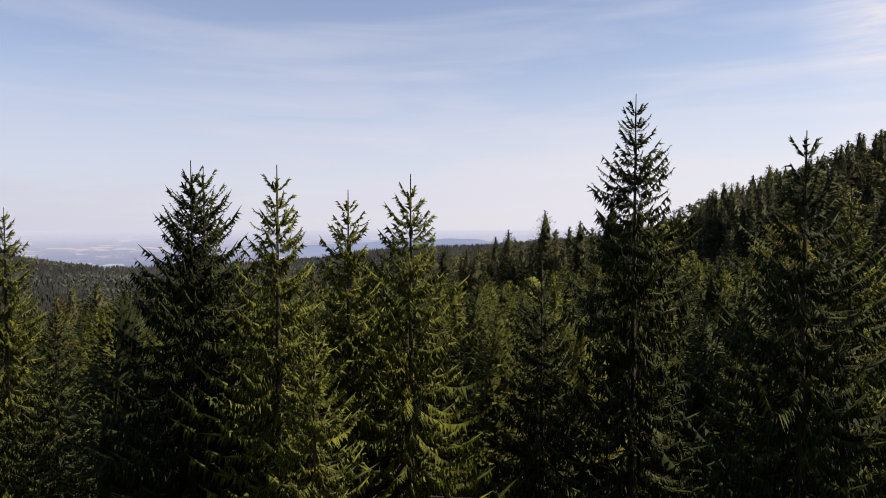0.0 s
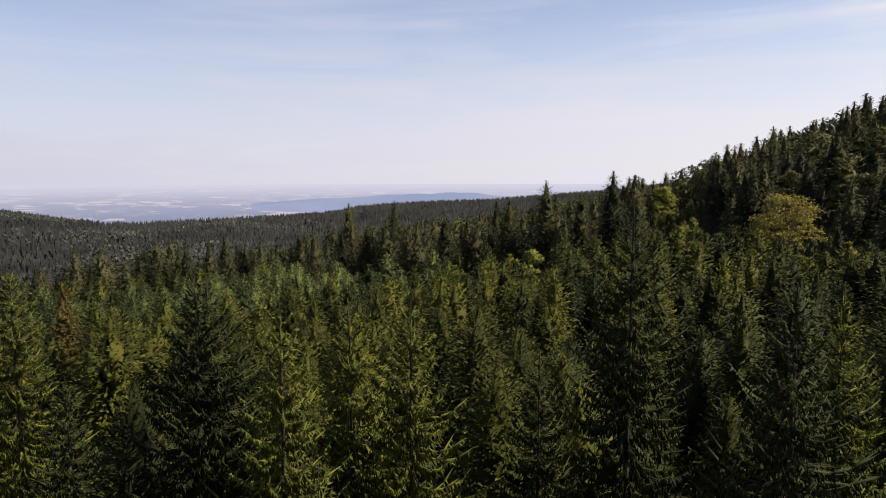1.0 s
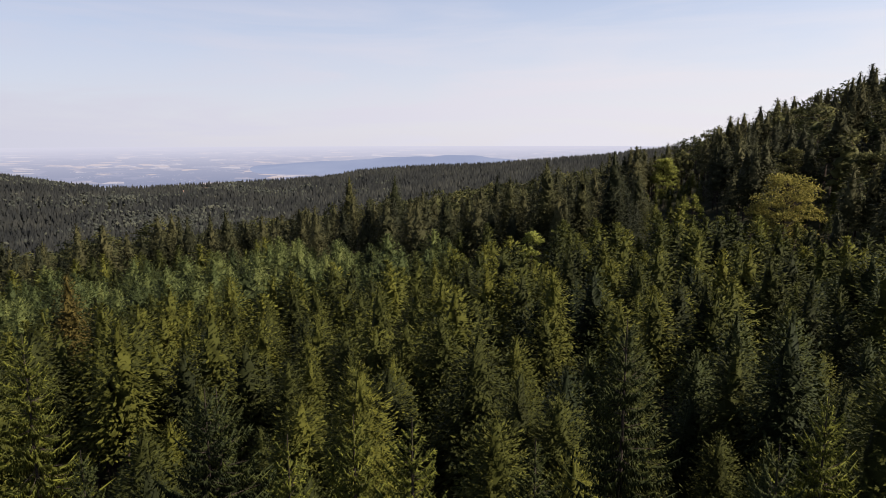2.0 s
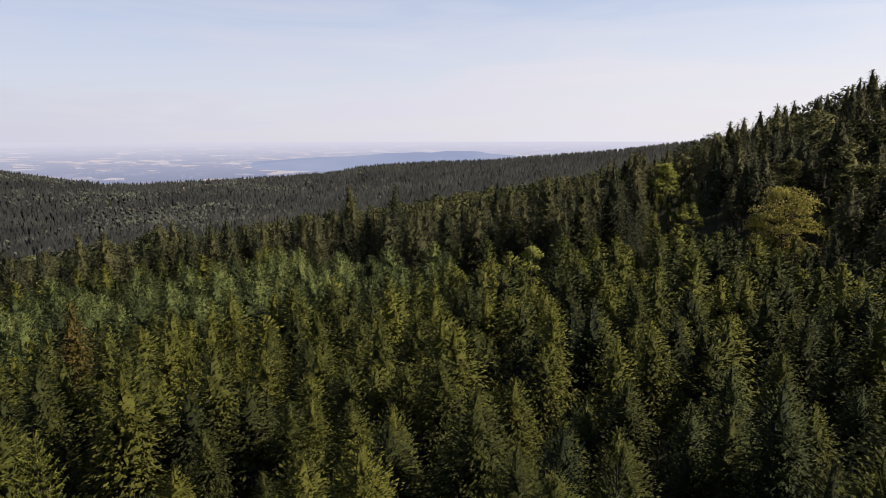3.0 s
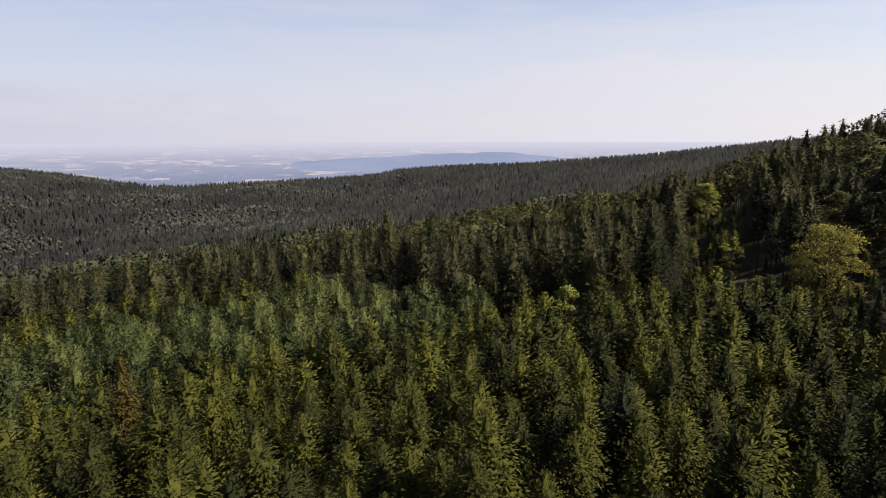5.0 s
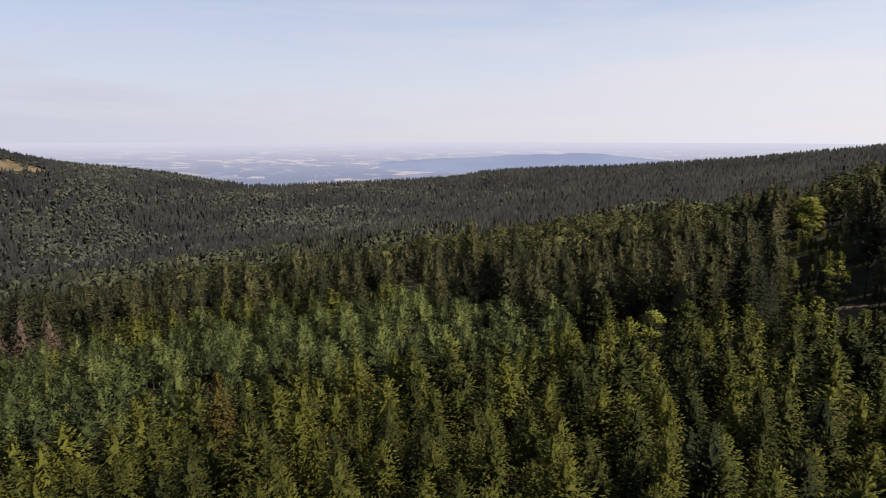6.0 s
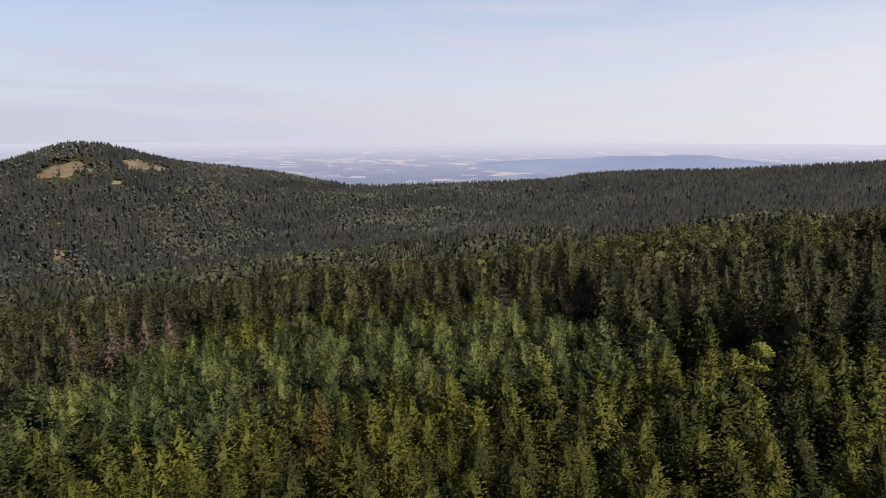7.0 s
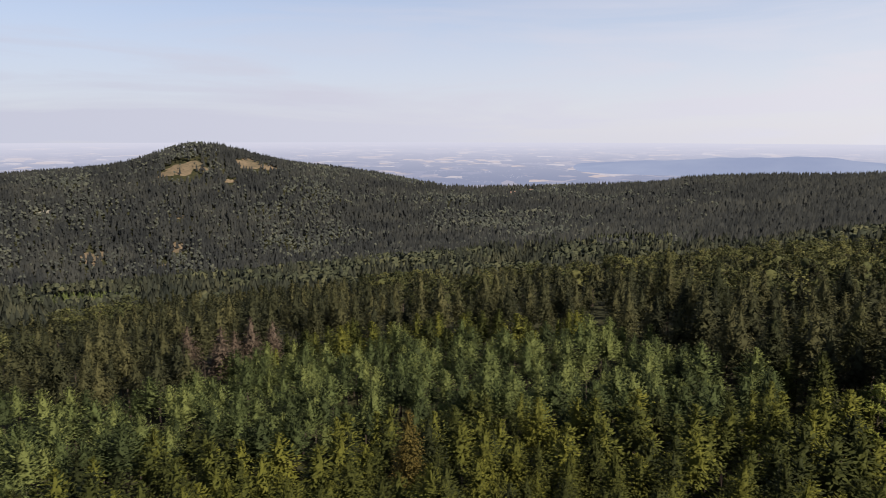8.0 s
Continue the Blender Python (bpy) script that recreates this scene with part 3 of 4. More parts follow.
def part(name, shape, mat, parent, label="", tone=None, rounded=True):
    V, F = shape
    ob = new(name, mesh_of(name, V, F, [mat], tone=None if tone is None else np.full(len(V), tone), smooth=True,
                           normals=crown_normals(V, 1.9, 0.75, 1.0) if name == "crown" and rounded else None))
    ob.parent = parent
    return tagged(ob, label)


def tree(name, made, leaf, label, category, group="", tone=None, rounded=True):
    """One tree: an empty at its foot that carries a trunk and a crown."""
    root = new(name)
    part("trunk", made[1], BARK, root)
    part("crown", made[0], leaf, root, tone=tone, rounded=rounded)
    return tagged(root, label, category, group)


def stand(x, y, s=1.0, turn=0.0, wide=1.0):
    """The pose of a tree on the ground."""
    return Matrix.Translation((x, y, float(height(x, y)))) @ Matrix.Rotation(turn, 4, "Z") @ Matrix.Diagonal((s * wide, s * wide, s, 1))


def wood_stuff(name, shapes, spots, leaf, label, category, seed, tall, wide=(0.85, 1.2), tone=(0.0, 1.0), trunks=True, rounded_light=True, up=1.3, field=None, wild=1.0):
    """Many trees that nobody counts, as one object: spots is an array of (x, y)."""
    g = np.random.default_rng(seed)
    if len(spots) == 0:
        return None
    VV, FF, II, TT, NN, k = [], [], [], [], [], 0
    facing = [crown_normals(sh[0][0], up, 1.3, wild) for sh in shapes]
    Z = height(spots[:, 0], spots[:, 1])
    tones = g.uniform(*tone, len(spots))
    if field:
        tones = np.clip(0.42 + 0.4 * patchy(spots, field[0], int(field[1] * 10)) + 0.25 * patchy(spots, field[0] * 0.3, 2) + 0.4 * (tones - 0.5), 0, 1)
    for (x, y), z, hue in zip(spots, Z, tones):
        which = g.integers(len(shapes))
        (V, F), stem = shapes[which]
        N = facing[which]
        I = np.zeros(len(F))
        if trunks and stem is not None:
            sv, sf = stem
            F = np.concatenate([F, sf + len(V)])
            V = np.concatenate([V, sv])
            N = np.concatenate([N, crown_normals(sv)])
            I = np.append(I, np.ones(len(sf)))
        s = g.uniform(*tall)
        w = s * g.uniform(*wide)
        a = g.uniform(0, 6.28)
        c, n = math.cos(a) * w, math.sin(a) * w
        lx, ly = g.normal(0, 0.012, 2)
        q = np.stack([V[:, 0] * c - V[:, 1] * n + V[:, 2] * lx + x, V[:, 0] * n + V[:, 1] * c + V[:, 2] * ly + y, V[:, 2] * s + z], -1)
        ca, sa = math.cos(a), math.sin(a)
        NN.append(np.stack([N[:, 0] * ca - N[:, 1] * sa, N[:, 0] * sa + N[:, 1] * ca, N[:, 2]], -1))
        VV.append(q), FF.append(F + k), II.append(I)
        TT.append(np.full(len(V), hue))
        k += len(V)
    me = mesh_of(name, np.concatenate(VV), np.concatenate(FF), [leaf, BARK], np.concatenate(II), np.concatenate(TT), True, np.concatenate(NN) if rounded_light else None)
    return tagged(new(name, me), label, category, kind="stuff")


def scatter(x0, x1, y0, y1, gap, seed, jitter=0.42):
    g = np.random.default_rng(seed)
    xs, ys = np.meshgrid(np.arange(x0, x1, gap), np.arange(y0, y1, gap), indexing="ij")
    p = np.stack([xs, ys], -1)
    p[:, ::2, 0] += gap / 2
    p = p.reshape(-1, 2) + g.uniform(-jitter, jitter, (xs.size, 2)) * gap
    return p


def polar(p):
    return np.hypot(p[:, 0], p[:, 1]), np.degrees(np.arctan2(p[:, 0], p[:, 1]))


def wavy(p, scale, seed=0.0):
    return np.sin(p[:, 0] / scale + seed) * np.cos(p[:, 1] / scale * 1.13 + seed * 1.7) + 0.5 * np.sin(p[:, 0] / scale * 2.3 + p[:, 1] / scale * 1.9 + seed)


def patchy(p, scale, seed):
    """Irregular patches about scale metres across, between -1 and 1."""
    g = np.random.default_rng(seed)
    v = np.zeros(len(p))
    for k in range(9):
        a, f, q = g.uniform(0, 6.28), g.uniform(0.6, 2.4) / scale, g.uniform(0, 6.28)
        v += np.sin((p[:, 0] * math.cos(a) + p[:, 1] * math.sin(a)) * f * 3 + q)
    return np.clip(v / 4.5, -1, 1)


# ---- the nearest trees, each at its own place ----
# (12.4, 10.7) is added out of view to shade its neighbour
# (2.8, 18.0) is a dark tree added to stand in for a shaded gap
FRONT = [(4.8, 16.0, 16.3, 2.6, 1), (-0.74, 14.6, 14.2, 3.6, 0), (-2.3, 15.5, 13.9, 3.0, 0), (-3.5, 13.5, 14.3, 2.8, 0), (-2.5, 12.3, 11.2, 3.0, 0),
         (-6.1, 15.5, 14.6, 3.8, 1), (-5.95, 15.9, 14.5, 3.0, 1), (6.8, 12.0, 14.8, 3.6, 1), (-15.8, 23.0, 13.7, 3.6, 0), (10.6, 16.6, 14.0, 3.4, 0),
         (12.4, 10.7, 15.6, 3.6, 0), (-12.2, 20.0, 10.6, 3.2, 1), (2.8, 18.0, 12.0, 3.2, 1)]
for k, (x, y, top, spread_, shaded_) in enumerate(FRONT):
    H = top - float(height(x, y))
    t_ = tree("spruce_tree", close_spruce(100 + k, H, spread_, 0.46 if k in (5, 6, 7) else 0.37), SHADED_SPRUCE if shaded_ else SUNLIT_SPRUCE,
              "dark green slender spruce with drooping twigs, partly painted shade" if shaded_ else "slender yellow-green spruce with drooping twigs, brightened as if sunlit", "tree", "spruces on the slope", tone=0.7, rounded=False)
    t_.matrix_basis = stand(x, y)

# ---- spruces on the slope in front ----
SIZES = (2.8, 3.2, 3.6, 2.5, 3.0)
NEAR = [coated(200 + k, 18.0, r_, 0.33, 0.30, 8, bottom=0.47, slim=0.24) for k, r_ in enumerate(SIZES)]
CLOSE = [coated(250 + k, 18.0, r_, 0.23, 0.25, 8, bottom=0.56, slim=0.22) for k, r_ in enumerate(SIZES[:3])]
NEXT = [coated(300 + k, 18.0, r_, 0.50, 0.44, 7, bottom=0.52, slim=0.25) for k, r_ in enumerate(SIZES)]
# tops of single spruces: across, ahead, height
TOPS = [(-4.0, 29.2, 10.3), (9.3, 30.5, 9.6), (2.1, 36.6, 9.8), (25.6, 41.3, 6.8), (19.8, 45.2, 5.4), (14.9, 52.6, 7.5), (-3.2, 53.0, 5.2), (-17.1, 52.7, 3.8), (-21.5, 50.4, 3.8),
        (-38.6, 57.4, 3.4), (32.4, 50.1, 8.3), (-42.0, 63.0, 1.8), (-47.6, 84.5, 0.8), (-41.9, 77.1, -0.8), (-36.5, 82.6, -0.3), (-4.1, 79.2, 2.0), (5.7, 82.4, 3.1), (14.3, 91.6, 3.5), (21.5, 80.6, 6.2),
        (-22.0, 90.6, -1.8), (-10.5, 89.6, 1.9), (25.0, 98.6, 3.8), (-35.8, 104.0, -0.8), (3.6, 70.2, 3.6)]
p = scatter(-190, 120, 8, 215, 5.0, 8, 0.5)
r_, az_ = polar(p)
view = (az_ > -66) & (az_ < 38) & ((r_ > 60) | (np.abs(az_) < 40))
edge = 194 - 44 * step(-15, 1, az_) - 8 * step(4, 14, az_) - 30 * step(-38, -52, az_) + 6 * wavy(p, 17)
right_edge = 52 + 6 * wavy(p, 15, 2.0) + 0.15 * np.clip(150 - p[:, 1], 0, 200)
young = view & (r_ > 19) & (r_ < edge) & (p[:, 0] < right_edge)
for fx, fy, *_ in FRONT:
    young &= np.hypot(p[:, 0] - fx, p[:, 1] - fy) > 3.0
for fx, fy in [(17.5, 124), (-46.4, 76.6)] + [q[:2] for q in TOPS]:
    young &= np.hypot(p[:, 0] - fx, p[:, 1] - fy) > 2.8
blue = (r_ > 119 - 8 * step(-48, -62, az_) + 8 * wavy(p, 13, 1.0)) & (r_ < 181 - 28 * step(-15, 1, az_) + 5 * wavy(p, 11, 2.0)) & (az_ < 0.5 + 2 * wavy(p, 9, 3.0))
single = young & ~blue & (r_ < 132)
spots = p[single]
spots = spots[np.argsort(np.hypot(spots[:, 0], spots[:, 1]))]
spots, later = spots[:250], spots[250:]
models = [tree("spruce_tree", s_, m_, l_, "tree", "spruces on the slope") for m_, l_ in ((SPRUCE, "green spruce crowded among others on the slope"), (SHADED_SPRUCE, "spruce crowded among others on the slope, darkened as painted shade"))
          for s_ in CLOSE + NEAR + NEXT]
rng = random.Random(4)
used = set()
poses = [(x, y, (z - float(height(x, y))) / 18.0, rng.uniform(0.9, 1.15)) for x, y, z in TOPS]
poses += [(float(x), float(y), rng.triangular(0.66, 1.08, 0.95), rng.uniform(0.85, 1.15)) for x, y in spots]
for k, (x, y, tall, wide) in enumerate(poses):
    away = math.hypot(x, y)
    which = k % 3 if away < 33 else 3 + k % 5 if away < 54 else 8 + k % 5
    # to the right, one tree in five takes the darker needles as painted shade
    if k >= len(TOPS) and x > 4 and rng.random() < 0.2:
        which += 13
    m_ = stand(x, y, tall, rng.uniform(0, 6.28), wide)
    if which not in used:
        used.add(which)
        models[which].matrix_basis = m_
    else:
        copy_thing(models[which], m_)
for which, ob in enumerate(models):
    if which not in used:
        for o in (*ob.children, ob):
            bpy.data.objects.remove(o)

# ---- the plantation beyond: blue-green firs, more spruces ----
FIR_MID = [coated(320 + k, 16.0, r_, 0.64, 0.62, 7, spire=0.66, bottom=0.6, droop=0.12, lift=0.12, slim=0.24) for k, r_ in enumerate((3.0, 3.5, 3.2, 3.8))]
SPRUCE_MID = [coated(330 + k, 17.0, r_, 0.78, 0.62, 7, bottom=0.55) for k, r_ in enumerate(SIZES)]
wood_stuff("spruce_plantation", SPRUCE_MID, np.concatenate([later, p[young & ~blue & ~single]]), SPRUCE_STUFF, "dense plantation of dark green spruces", "trees", 21, (0.70, 1.1), up=1.9)
wood_stuff("fir_plantation", FIR_MID, p[young & blue], FIR, "dense stand of pale blue-green firs", "trees", 22, (0.68, 1.16), up=2.4)
OLD = [coated(340 + k, 25.0, r_, 0.80, 0.80, 6, spire=0.55, bottom=0.48, droop=0.42, core=1.4, slim=0.25, perk=0.5, full=0.6) for k, r_ in enumerate((4.0, 4.7, 5.3, 4.3, 4.9))]
OLD_FINE = [coated(360 + k, 25.0, r_, 0.48, 0.55, 6, spire=0.55, bottom=0.4, droop=0.42, core=1.2, slim=0.24, perk=0.5, full=0.58) for k, r_ in enumerate((3.8, 4.3, 4.8, 4.0, 4.5))]
OLD_FAR = [coated(350 + k, 23.0, r_, 1.45, 1.25, 6, spire=0.6, bottom=0.62, droop=0.4, core=2.0, slim=0.30, perk=0.5, full=0.62) for k, r_ in enumerate((4.0, 4.6, 5.2, 4.2))]

# ---- tall old spruces behind ----
p = scatter(-330, 330, 40, 430, 8.2, 9, 0.6)
r_, az_ = polar(p)
view = (az_ > -66) & (az_ < 42)
edge = 195 - 44 * step(-15, 1, az_) - 8 * step(4, 14, az_) - 30 * step(-38, -52, az_) + 6 * wavy(p, 17)
right_edge = 54 + 6 * wavy(p, 15, 2.0) + 0.15 * np.clip(150 - p[:, 1], 0, 200)
old = view & ((r_ > edge) | (p[:, 0] > right_edge)) & (r_ < 420) & (r_ > 60)
for cx, cy, cr in ((77, 144, 10), (70, 128, 9), (63, 112, 8), (63, 158, 6), (66, 169, 6), (90, 168, 5), (119, 197, 5), (98, 148, 5), (36, 136, 5), (27, 166, 4), (36.6, 168, 4), (0.4, 149, 4)):
    old &= np.hypot(p[:, 0] - cx, p[:, 1] - cy) > cr
old &= ~((p[:, 0] > 84) & (p[:, 0] < 106) & (np.abs(p[:, 1] - 146) < 7))
old &= ~((p[:, 0] > 60) & (p[:, 0] < 84) & (np.abs(p[:, 1] - 190) < 5))
old &= ~((np.abs(az_ - 19.2) < 2.3) & (r_ < 268) & (r_ > 140))
old &= ~((az_ > 20.6) & (az_ < 22.6) & (r_ > 110) & (r_ < 184))
old &= ((p[:, 0] - 103) / 17) ** 2 + ((p[:, 1] - 264) / 9) ** 2 > 1
old &= ~((np.abs(az_ - 22) < 1.8) & (r_ > 125) & (r_ < 188))
old &= ((p[:, 0] - 97) / 13) ** 2 + ((p[:, 1] - 168) / 6) ** 2 > 1
leafy_here = old & (((p[:, 0] > 80) & (patchy(p, 22, 8) > 0.28)) | ((wavy(p, 37, 4.0) > 0.85) & (r_ > 225)) | ((wavy(p, 19, 2.5) > 0.6) & (r_ > 232) & (az_ > -30) & (az_ < 14)) | (((p[:, 0] + 20) / 52) ** 2 + ((p[:, 1] - 372) / 26) ** 2 < 1) | (((p[:, 0] + 72) / 22) ** 2 + ((p[:, 1] - 358) / 16) ** 2 < 1) | (((p[:, 0] + 5) / 26) ** 2 + ((p[:, 1] - 232) / 10) ** 2 < 1))
dead_here = old & (np.hypot(p[:, 0] + 134, p[:, 1] - 126) < 17)
plain_old = old & ~leafy_here & ~dead_here


close = (r_ < 232) | ((p[:, 0] > 70) & (r_ < 330))
wood_stuff("old_spruce_forest", OLD, p[plain_old & close], MATURE, "tall dark old spruces standing close together", "trees", 23, (0.66, 1.06))
wood_stuff("old_spruce_forest", OLD_FAR, p[plain_old & ~close], MATURE, "dark old spruces on the slope down to the valley", "trees", 26, (0.55, 0.92), trunks=False)
wood_stuff("dead_spruces", OLD, p[dead_here], DEAD, "dead reddish-grey spruces among the living ones", "trees", 24, (0.7, 0.95))
BROAD = [full_leafy(360 + k, 20.0, 5.6, 15, 15, 1.0, 0.45, 3) for k in range(4)]
wood_stuff("broadleaf_grove", BROAD, p[leafy_here], LEAF, "rounded olive-green broad-leaved trees", "trees", 25, (0.88, 1.2), up=1.0)

low = scatter(44, 110, 100, 270, 5.2, 14, 0.6)
lr, la = polar(low)
low = low[(((low[:, 0] > 55) & (low[:, 0] < 104) & (low[:, 1] < 170)) | ((np.abs(la - 19.2) < 2.8) & (lr > 150) & (lr < 262)))
          & (np.hypot(low[:, 0] - 77, low[:, 1] - 144) > 4) & (np.hypot((low[:, 0] - 66) / 6, (low[:, 1] - 164) / 11) > 1) & ~((np.abs(la - 22) < 1.5) & (lr > 128) & (lr < 186))]
wood_stuff("young_spruces", SPRUCE_MID, low, SPRUCE_STUFF, "low young spruces filling the wood's edge", "trees", 27, (0.34, 0.62))

# single trees that stand out
def broadleaf(seed, x, y, top, spread_, mat, label, clumps=70, leaves=70, size=0.42, base=0.25, tone=0.6):
    """One broad-leaved tree whose crown ends at the height top."""
    H = top - float(height(x, y))
    tree("broadleaf_tree", leafy(seed, H, spread_, clumps, leaves, size, base, 0.65, 0.3), mat, label, "tree", tone=tone, rounded=False).matrix_basis = stand(x, y)


broadleaf(400, 77, 144, 14.0, 7.0, GOLD, "yellowing broad-leaved tree before dark spruces", 78, 95, 0.46, 0.12, 0.5)
broadleaf(401, 90, 264, 14.5, 5.4, BIRCH, "tall yellow-green birch among old spruces", 70, 60, 0.6, 0.2, 0.8)
broadleaf(402, 17.5, 127, 3.4, 3.3, BIRCH, "small pale green broad-leaved tree in the plantation", 34, 60, 0.42, 0.35, 0.6)
broadleaf(403, 66, 169, 7.5, 3.0, BIRCH, "pale slender tree at the edge of the clearing", 36, 34, 0.4, 0.3, 0.9)
broadleaf(404, 90, 168, 20.0, 4.2, LEAF, "pale green broad-leaved tree on the wooded rise", 45, 60, 0.55, 0.35, 1.0)
broadleaf(405, 119, 197, 25.5, 4.6, LEAF, "green broad-leaved tree high on the wooded rise", 50, 55, 0.6, 0.35, 0.9)
broadleaf(406, 98, 148, 19.5, 4.4, LEAF, "leafy green tree on the wooded rise", 50, 60, 0.55, 0.35, 0.8)
broadleaf(407, 99, 277, 14.0, 4.6, LEAF, "olive broad-leaved tree beside a birch", 45, 50, 0.6, 0.3, 0.9)
# tall spruces that overtop the wood's edge: across, ahead, height of the tip
TALL = [(36.0, 136.2, 18.6), (23.0, 144.0, 16.6), (46.2, 211.0, 12.6), (0.4, 149.0, 8.8), (17.5, 212.0, 9.6), (-33.0, 222.0, 2.6), (-15.2, 195.6, 4.6), (-9.2, 252.8, -2.0), (54.0, 196.0, 10.0),
        (88.0, 209.0, 18.5), (31.0, 144.3, 9.0), (16.0, 156.0, 7.0), (43.0, 150.0, 9.5), (6.0, 160.0, 6.5), (-24.0, 205.0, 1.6), (52.0, 172.0, 8.0)]
old_models = [tree("spruce_tree", s_, MATURE_SINGLE, "tall dark old spruce at the wood's edge", "tree", "old spruces") for s_ in OLD_FINE]
for k, (x, y, z) in enumerate(TALL):
    m_ = stand(x, y, (z - float(height(x, y))) / 25.0, k * 1.7)
    if k < 5:
        old_models[k].matrix_basis = m_
    else:
        copy_thing(old_models[k % 5], m_)
rusty = tree("spruce_tree", coated(410, 4.8 - float(height(-46.4, 76.6)), 2.9, 0.42, 0.42, 7, spire=0.45, bottom=0.5, slim=0.24), RUST, "young spruce turning rusty brown", "tree", tone=0.6)
rusty.matrix_basis = stand(-46.4, 76.6)

# ---- open ground: a clearing beside the plantation, dry slopes on the hill ----
def opening(name, cx, cy, rx, ry, turn, mat, label, lift=0.35):
    """A ragged patch of open ground that lies on the slope."""
    a = np.linspace(0, 2 * np.pi, 49)
    q = np.linspace(0.02, 1, 9)
    A, Q = np.meshgrid(a, q, indexing="ij")
    edge_ = 1 + 0.22 * np.sin(3 * A + cx) + 0.14 * np.sin(5 * A + cy) + 0.10 * np.sin(11 * A)
    px, py = np.cos(A) * Q * rx * edge_, np.sin(A) * Q * ry * edge_
    X, Y = cx + px * math.cos(turn) - py * math.sin(turn), cy + px * math.sin(turn) + py * math.cos(turn)
    return tagged(grid_mesh(name, X, Y, height(X, Y) + lift, mat), label, "ground", kind="structure")


OPEN = [("meadow", -1146, 952, 54, 24, 0.88, DRY), ("meadow", -1072, 1092, 48, 32, 0.78, DRY), ("meadow", -910, 738, 14, 22, 0.89, DRY), ("meadow", -999, 638, 24, 22, 1.0, DRY),
        ("meadow", -1214, 690, 11, 9, 1.05, GRAVEL), ("meadow", -892, 688, 15, 9, 0.91, DRY), ("meadow", -1042, 983, 14, 9, 0.81, DRY), ("meadow", -1003, 813, 17, 8, 0.89, DRY),
        ("meadow", -510, 1258, 10, 22, 0.39, GRAVEL), ("meadow", -487, 1305, 10, 22, 0.36, GRAVEL), ("clearing", 68, 169, 5.0, 8, -0.38, DRY), ("clearing", 63, 158, 2.2, 6, 0.3, GRAVEL)]
for name_, cx, cy, rx, ry, turn_, mat_ in OPEN:
    opening(name_, cx, cy, rx, ry, turn_, mat_, "dry grassy clearing among the trees" if mat_ is DRY else "pale bare ground in a gap of the woods")

# ---- two pale houses far down in the valley ----
WALL = surface("pale_render", [(0.3, (0.42, 0.38, 0.35)), (0.7, (0.56, 0.52, 0.49))], 0.5)
TILES = surface("weathered_tiles", [(0.3, (0.16, 0.10, 0.08)), (0.7, (0.26, 0.17, 0.13))], 0.8)


def solid(name, points, faces, mat, parent):
    me = bpy.data.meshes.new(name)
    me.from_pydata(points, [], faces)
    me.materials.append(mat)
    ob = new(name, me)
    ob.parent = parent


def house(x, y, long, deep, tall, turn):
    """A plain gabled house: walls up to the gables, and a roof of two slopes with overhanging eaves."""
    root = tagged(new("house"), "small pale house with a gabled roof among trees", "house", "houses in the valley")
    a, b, top = long / 2, deep / 2, tall + deep * 0.4
    solid("wall", [(-a, -b, -2), (a, -b, -2), (a, b, -2), (-a, b, -2), (-a, -b, tall), (a, -b, tall), (a, b, tall), (-a, b, tall), (-a, 0, top), (a, 0, top)],
          [(0, 1, 5, 4), (1, 2, 6, 9, 5), (2, 3, 7, 6), (3, 0, 4, 8, 7), (4, 5, 9, 8), (6, 7, 8, 9)], WALL, root)
    e, over, thick = b + 0.6, a + 0.5, 0.3
    rim = tall - 0.24
    solid("roof", [(-over, -e, rim), (over, -e, rim), (over, 0, top), (-over, 0, top), (-over, e, rim), (over, e, rim), (-over, -e, rim + thick), (over, -e, rim + thick), (over, 0, top + thick), (-over, 0, top + thick), (-over, e, rim + thick), (over, e, rim + thick)],
          [(0, 1, 2, 3), (3, 2, 5, 4), (6, 9, 8, 7), (9, 10, 11, 8), (0, 6, 7, 1), (4, 5, 11, 10), (0, 3, 9, 6), (3, 4, 10, 9), (1, 7, 8, 2), (2, 8, 11, 5)], TILES, root)
    root.matrix_basis = Matrix.Translation((x, y, float(height(x, y)))) @ Matrix.Rotation(turn, 4, "Z")


house(-510, 1258, 12, 8, 6, 0.5)
house(-487, 1305, 13, 8, 6, 0.3)

# ---- woods of the valley, the ridge and the hill ----
TIERS = [tiers(500 + k, 19.0, 3.7, 2) for k in range(8)]
ROUND = [(lumps(520 + k, 18.0, 4.6, 2, 0.55, 5), None) for k in range(5)]
DOMES = [(lumps(560 + k, 17.5, 3.6, 2, 0.7, 5), None) for k in range(6)]
p = scatter(-1900, 900, 60, 1700, 6.2, 12, 0.95)
r_, az_ = polar(p)
u_ = p[:, 0] * 0.9612 - p[:, 1] * 0.2759
v_ = p[:, 0] * 0.2759 + p[:, 1] * 0.9612
far_ = (r_ > 410) & (az_ > -67) & (az_ < 38) & (r_ < 1800) & (v_ < ridge_line(u_) + 60)
hill_d = np.hypot(p[:, 0] + 1214, p[:, 1] - 1040)
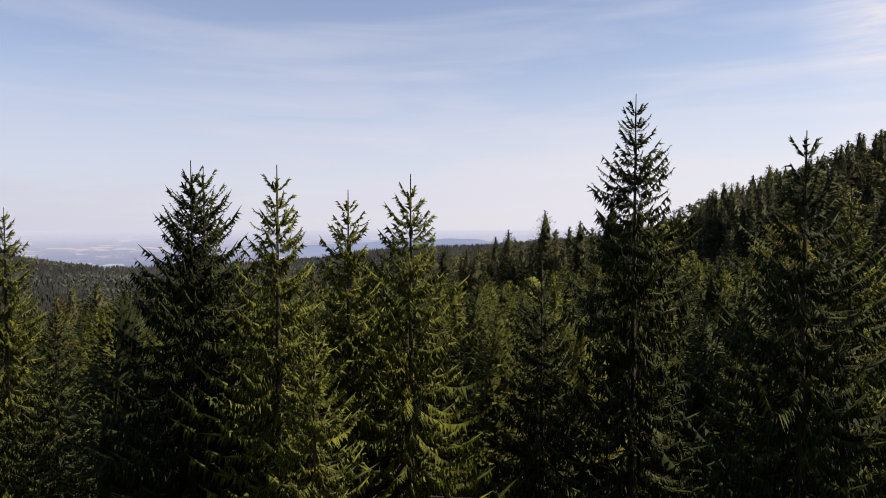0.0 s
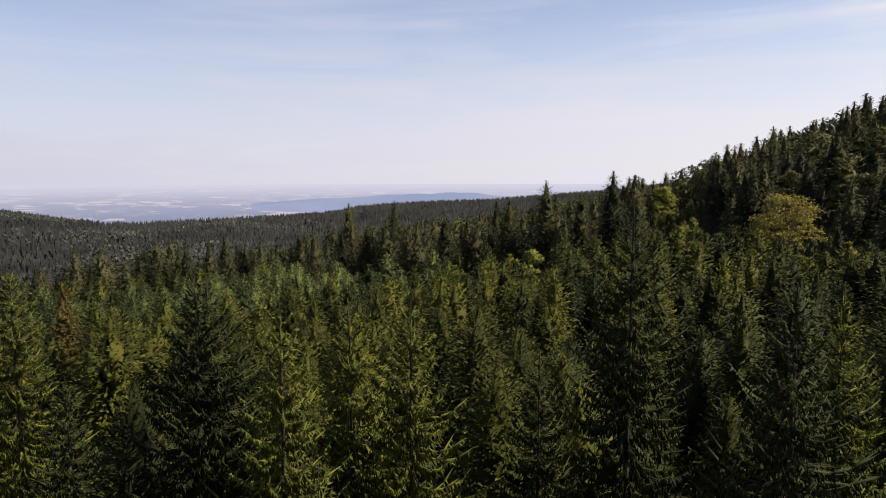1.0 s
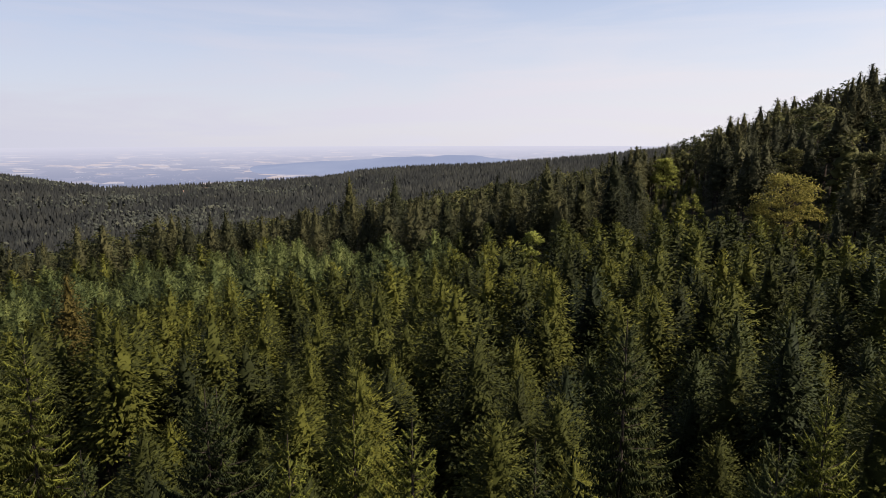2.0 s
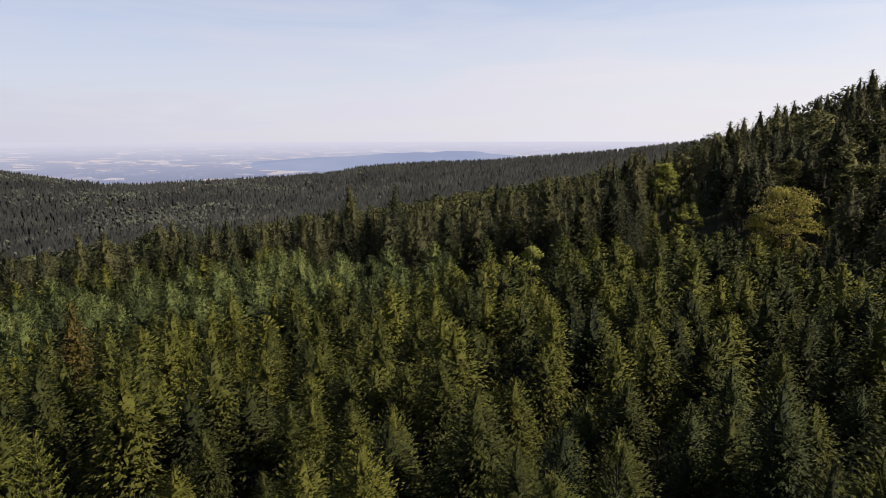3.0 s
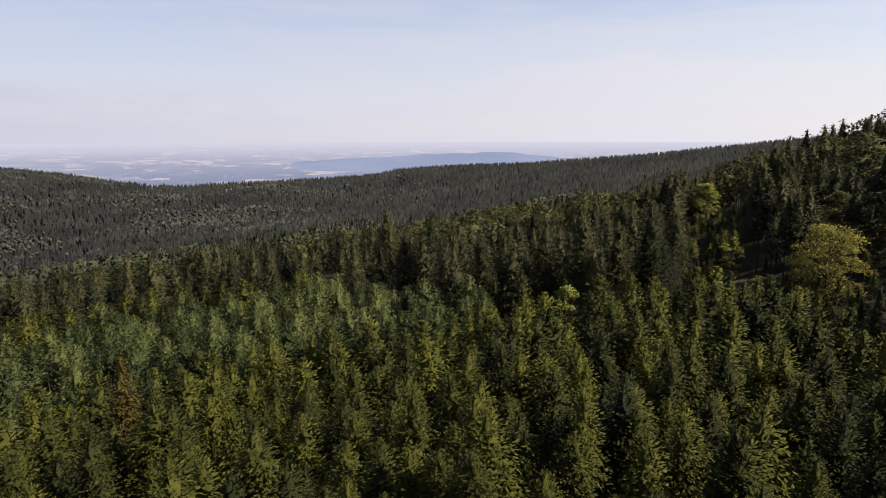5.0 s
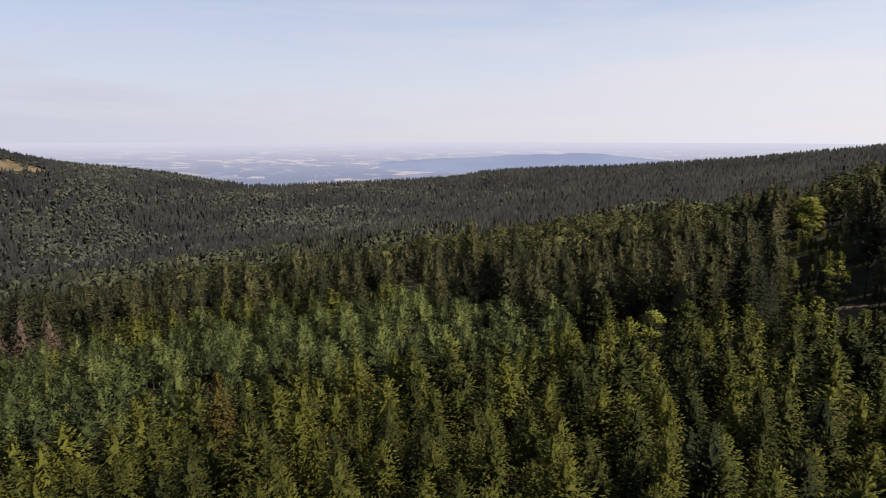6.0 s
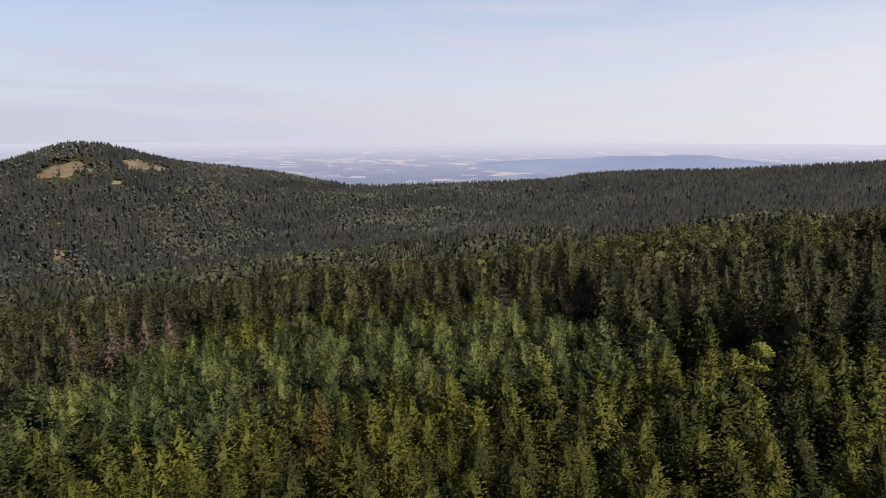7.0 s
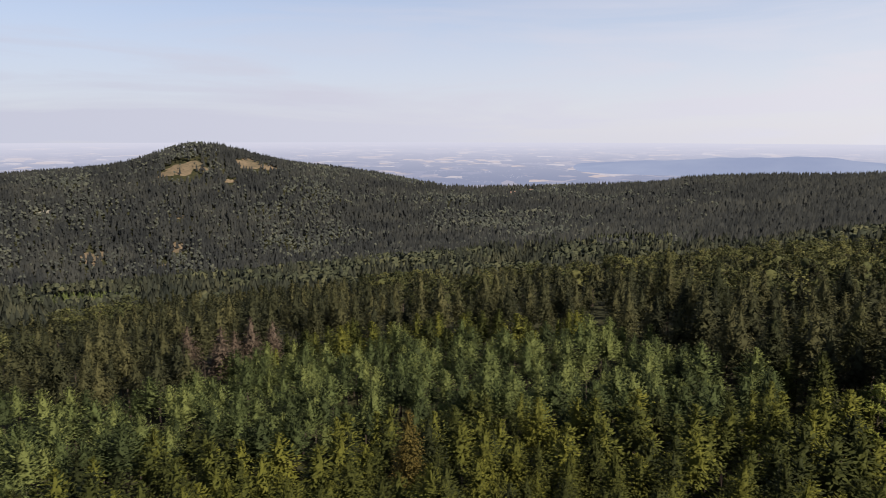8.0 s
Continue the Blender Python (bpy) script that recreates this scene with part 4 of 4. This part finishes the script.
for _, cx, cy, rx, ry, turn_, _ in OPEN:
    away = 1 - 16 / math.hypot(cx, cy)
    dx, dy = p[:, 0] - cx * away, p[:, 1] - cy * away
    ex, ey = dx * math.cos(turn_) + dy * math.sin(turn_), dy * math.cos(turn_) - dx * math.sin(turn_)
    far_ &= ((ex / rx) ** 2 + (ey / (ry + 18)) ** 2 > 0.95) | (np.random.default_rng(int(rx)).random(len(p)) > (0.93 if math.hypot(cx, cy) > 1400 else 0.7))
far_ &= (hill_d > 90) | (np.random.default_rng(3).random(len(p)) > 0.12)
young_far = far_ & (((p[:, 0] + 470) / 75) ** 2 + ((p[:, 1] - 285) / 30) ** 2 < 1)
pale_row = far_ & (((p[:, 0] + 145) / 45) ** 2 + ((p[:, 1] - 705) / 22) ** 2 < 1)
far_ &= ~young_far & ~pale_row
rounded = far_ & (patchy(p, 170, 11) + 0.6 * patchy(p, 50, 12) + 1.3 * np.random.default_rng(6).normal(0, 0.5, len(p)) > 0.98 - 0.45 * (p[:, 0] < -250)) & (p[:, 0] < -90) & (r_ > 560 + 60 * patchy(p, 80, 5))
rounded |= far_ & (r_ < 640) & (patchy(p, 60, 21) > 0.2)
middle = r_ < 690 + 70 * patchy(p, 60, 4)
VALLEY = [tiers(540 + k, 20.0, 3.8, 4, 8) for k in range(6)]
wood_stuff("valley_conifer_woods", VALLEY, p[far_ & ~rounded & middle], VALLEY_HAZED_CONIFER, "dark olive conifer woods on the slope into the valley, lightly painted with haze", "woods", 33, (0.65, 1.1), trunks=False, up=2.0, field=(60, 0.7), wild=0.6)
wood_stuff("valley_broadleaf_woods", ROUND, p[rounded & middle], VALLEY_HAZED_LEAF, "olive broad-leaved trees among valley conifers, lightly painted with haze", "woods", 34, (0.8, 1.15), trunks=False, up=1.2, field=(50, 1.1), wild=0.7)
wood_stuff("young_conifer_stand", VALLEY, p[young_far], FIR, "pale green young conifers below the wood", "woods", 35, (0.45, 0.6), trunks=False, up=2.4)
wood_stuff("young_conifer_stand", VALLEY, p[pale_row], VALLEY_HAZED_LEAF, "pale row of young trees before the dark ridge", "woods", 36, (0.8, 1.0), trunks=False, up=2.0)
wood_stuff("far_conifer_woods", TIERS, p[far_ & ~rounded & ~middle], HAZED_CONIFER, "conifer woods over valley and ridge, painted haze grey", "woods", 31, (0.7, 1.15), trunks=False, up=4.0, field=(90, 0.5), wild=0.35)
wood_stuff("far_broadleaf_woods", DOMES, p[rounded & ~middle], HAZED_LEAF, "broad-leaved woods on the hillside, painted haze grey-green", "woods", 32, (0.75, 1.1), trunks=False, up=3.0, field=(60, 1.5), wild=0.4)
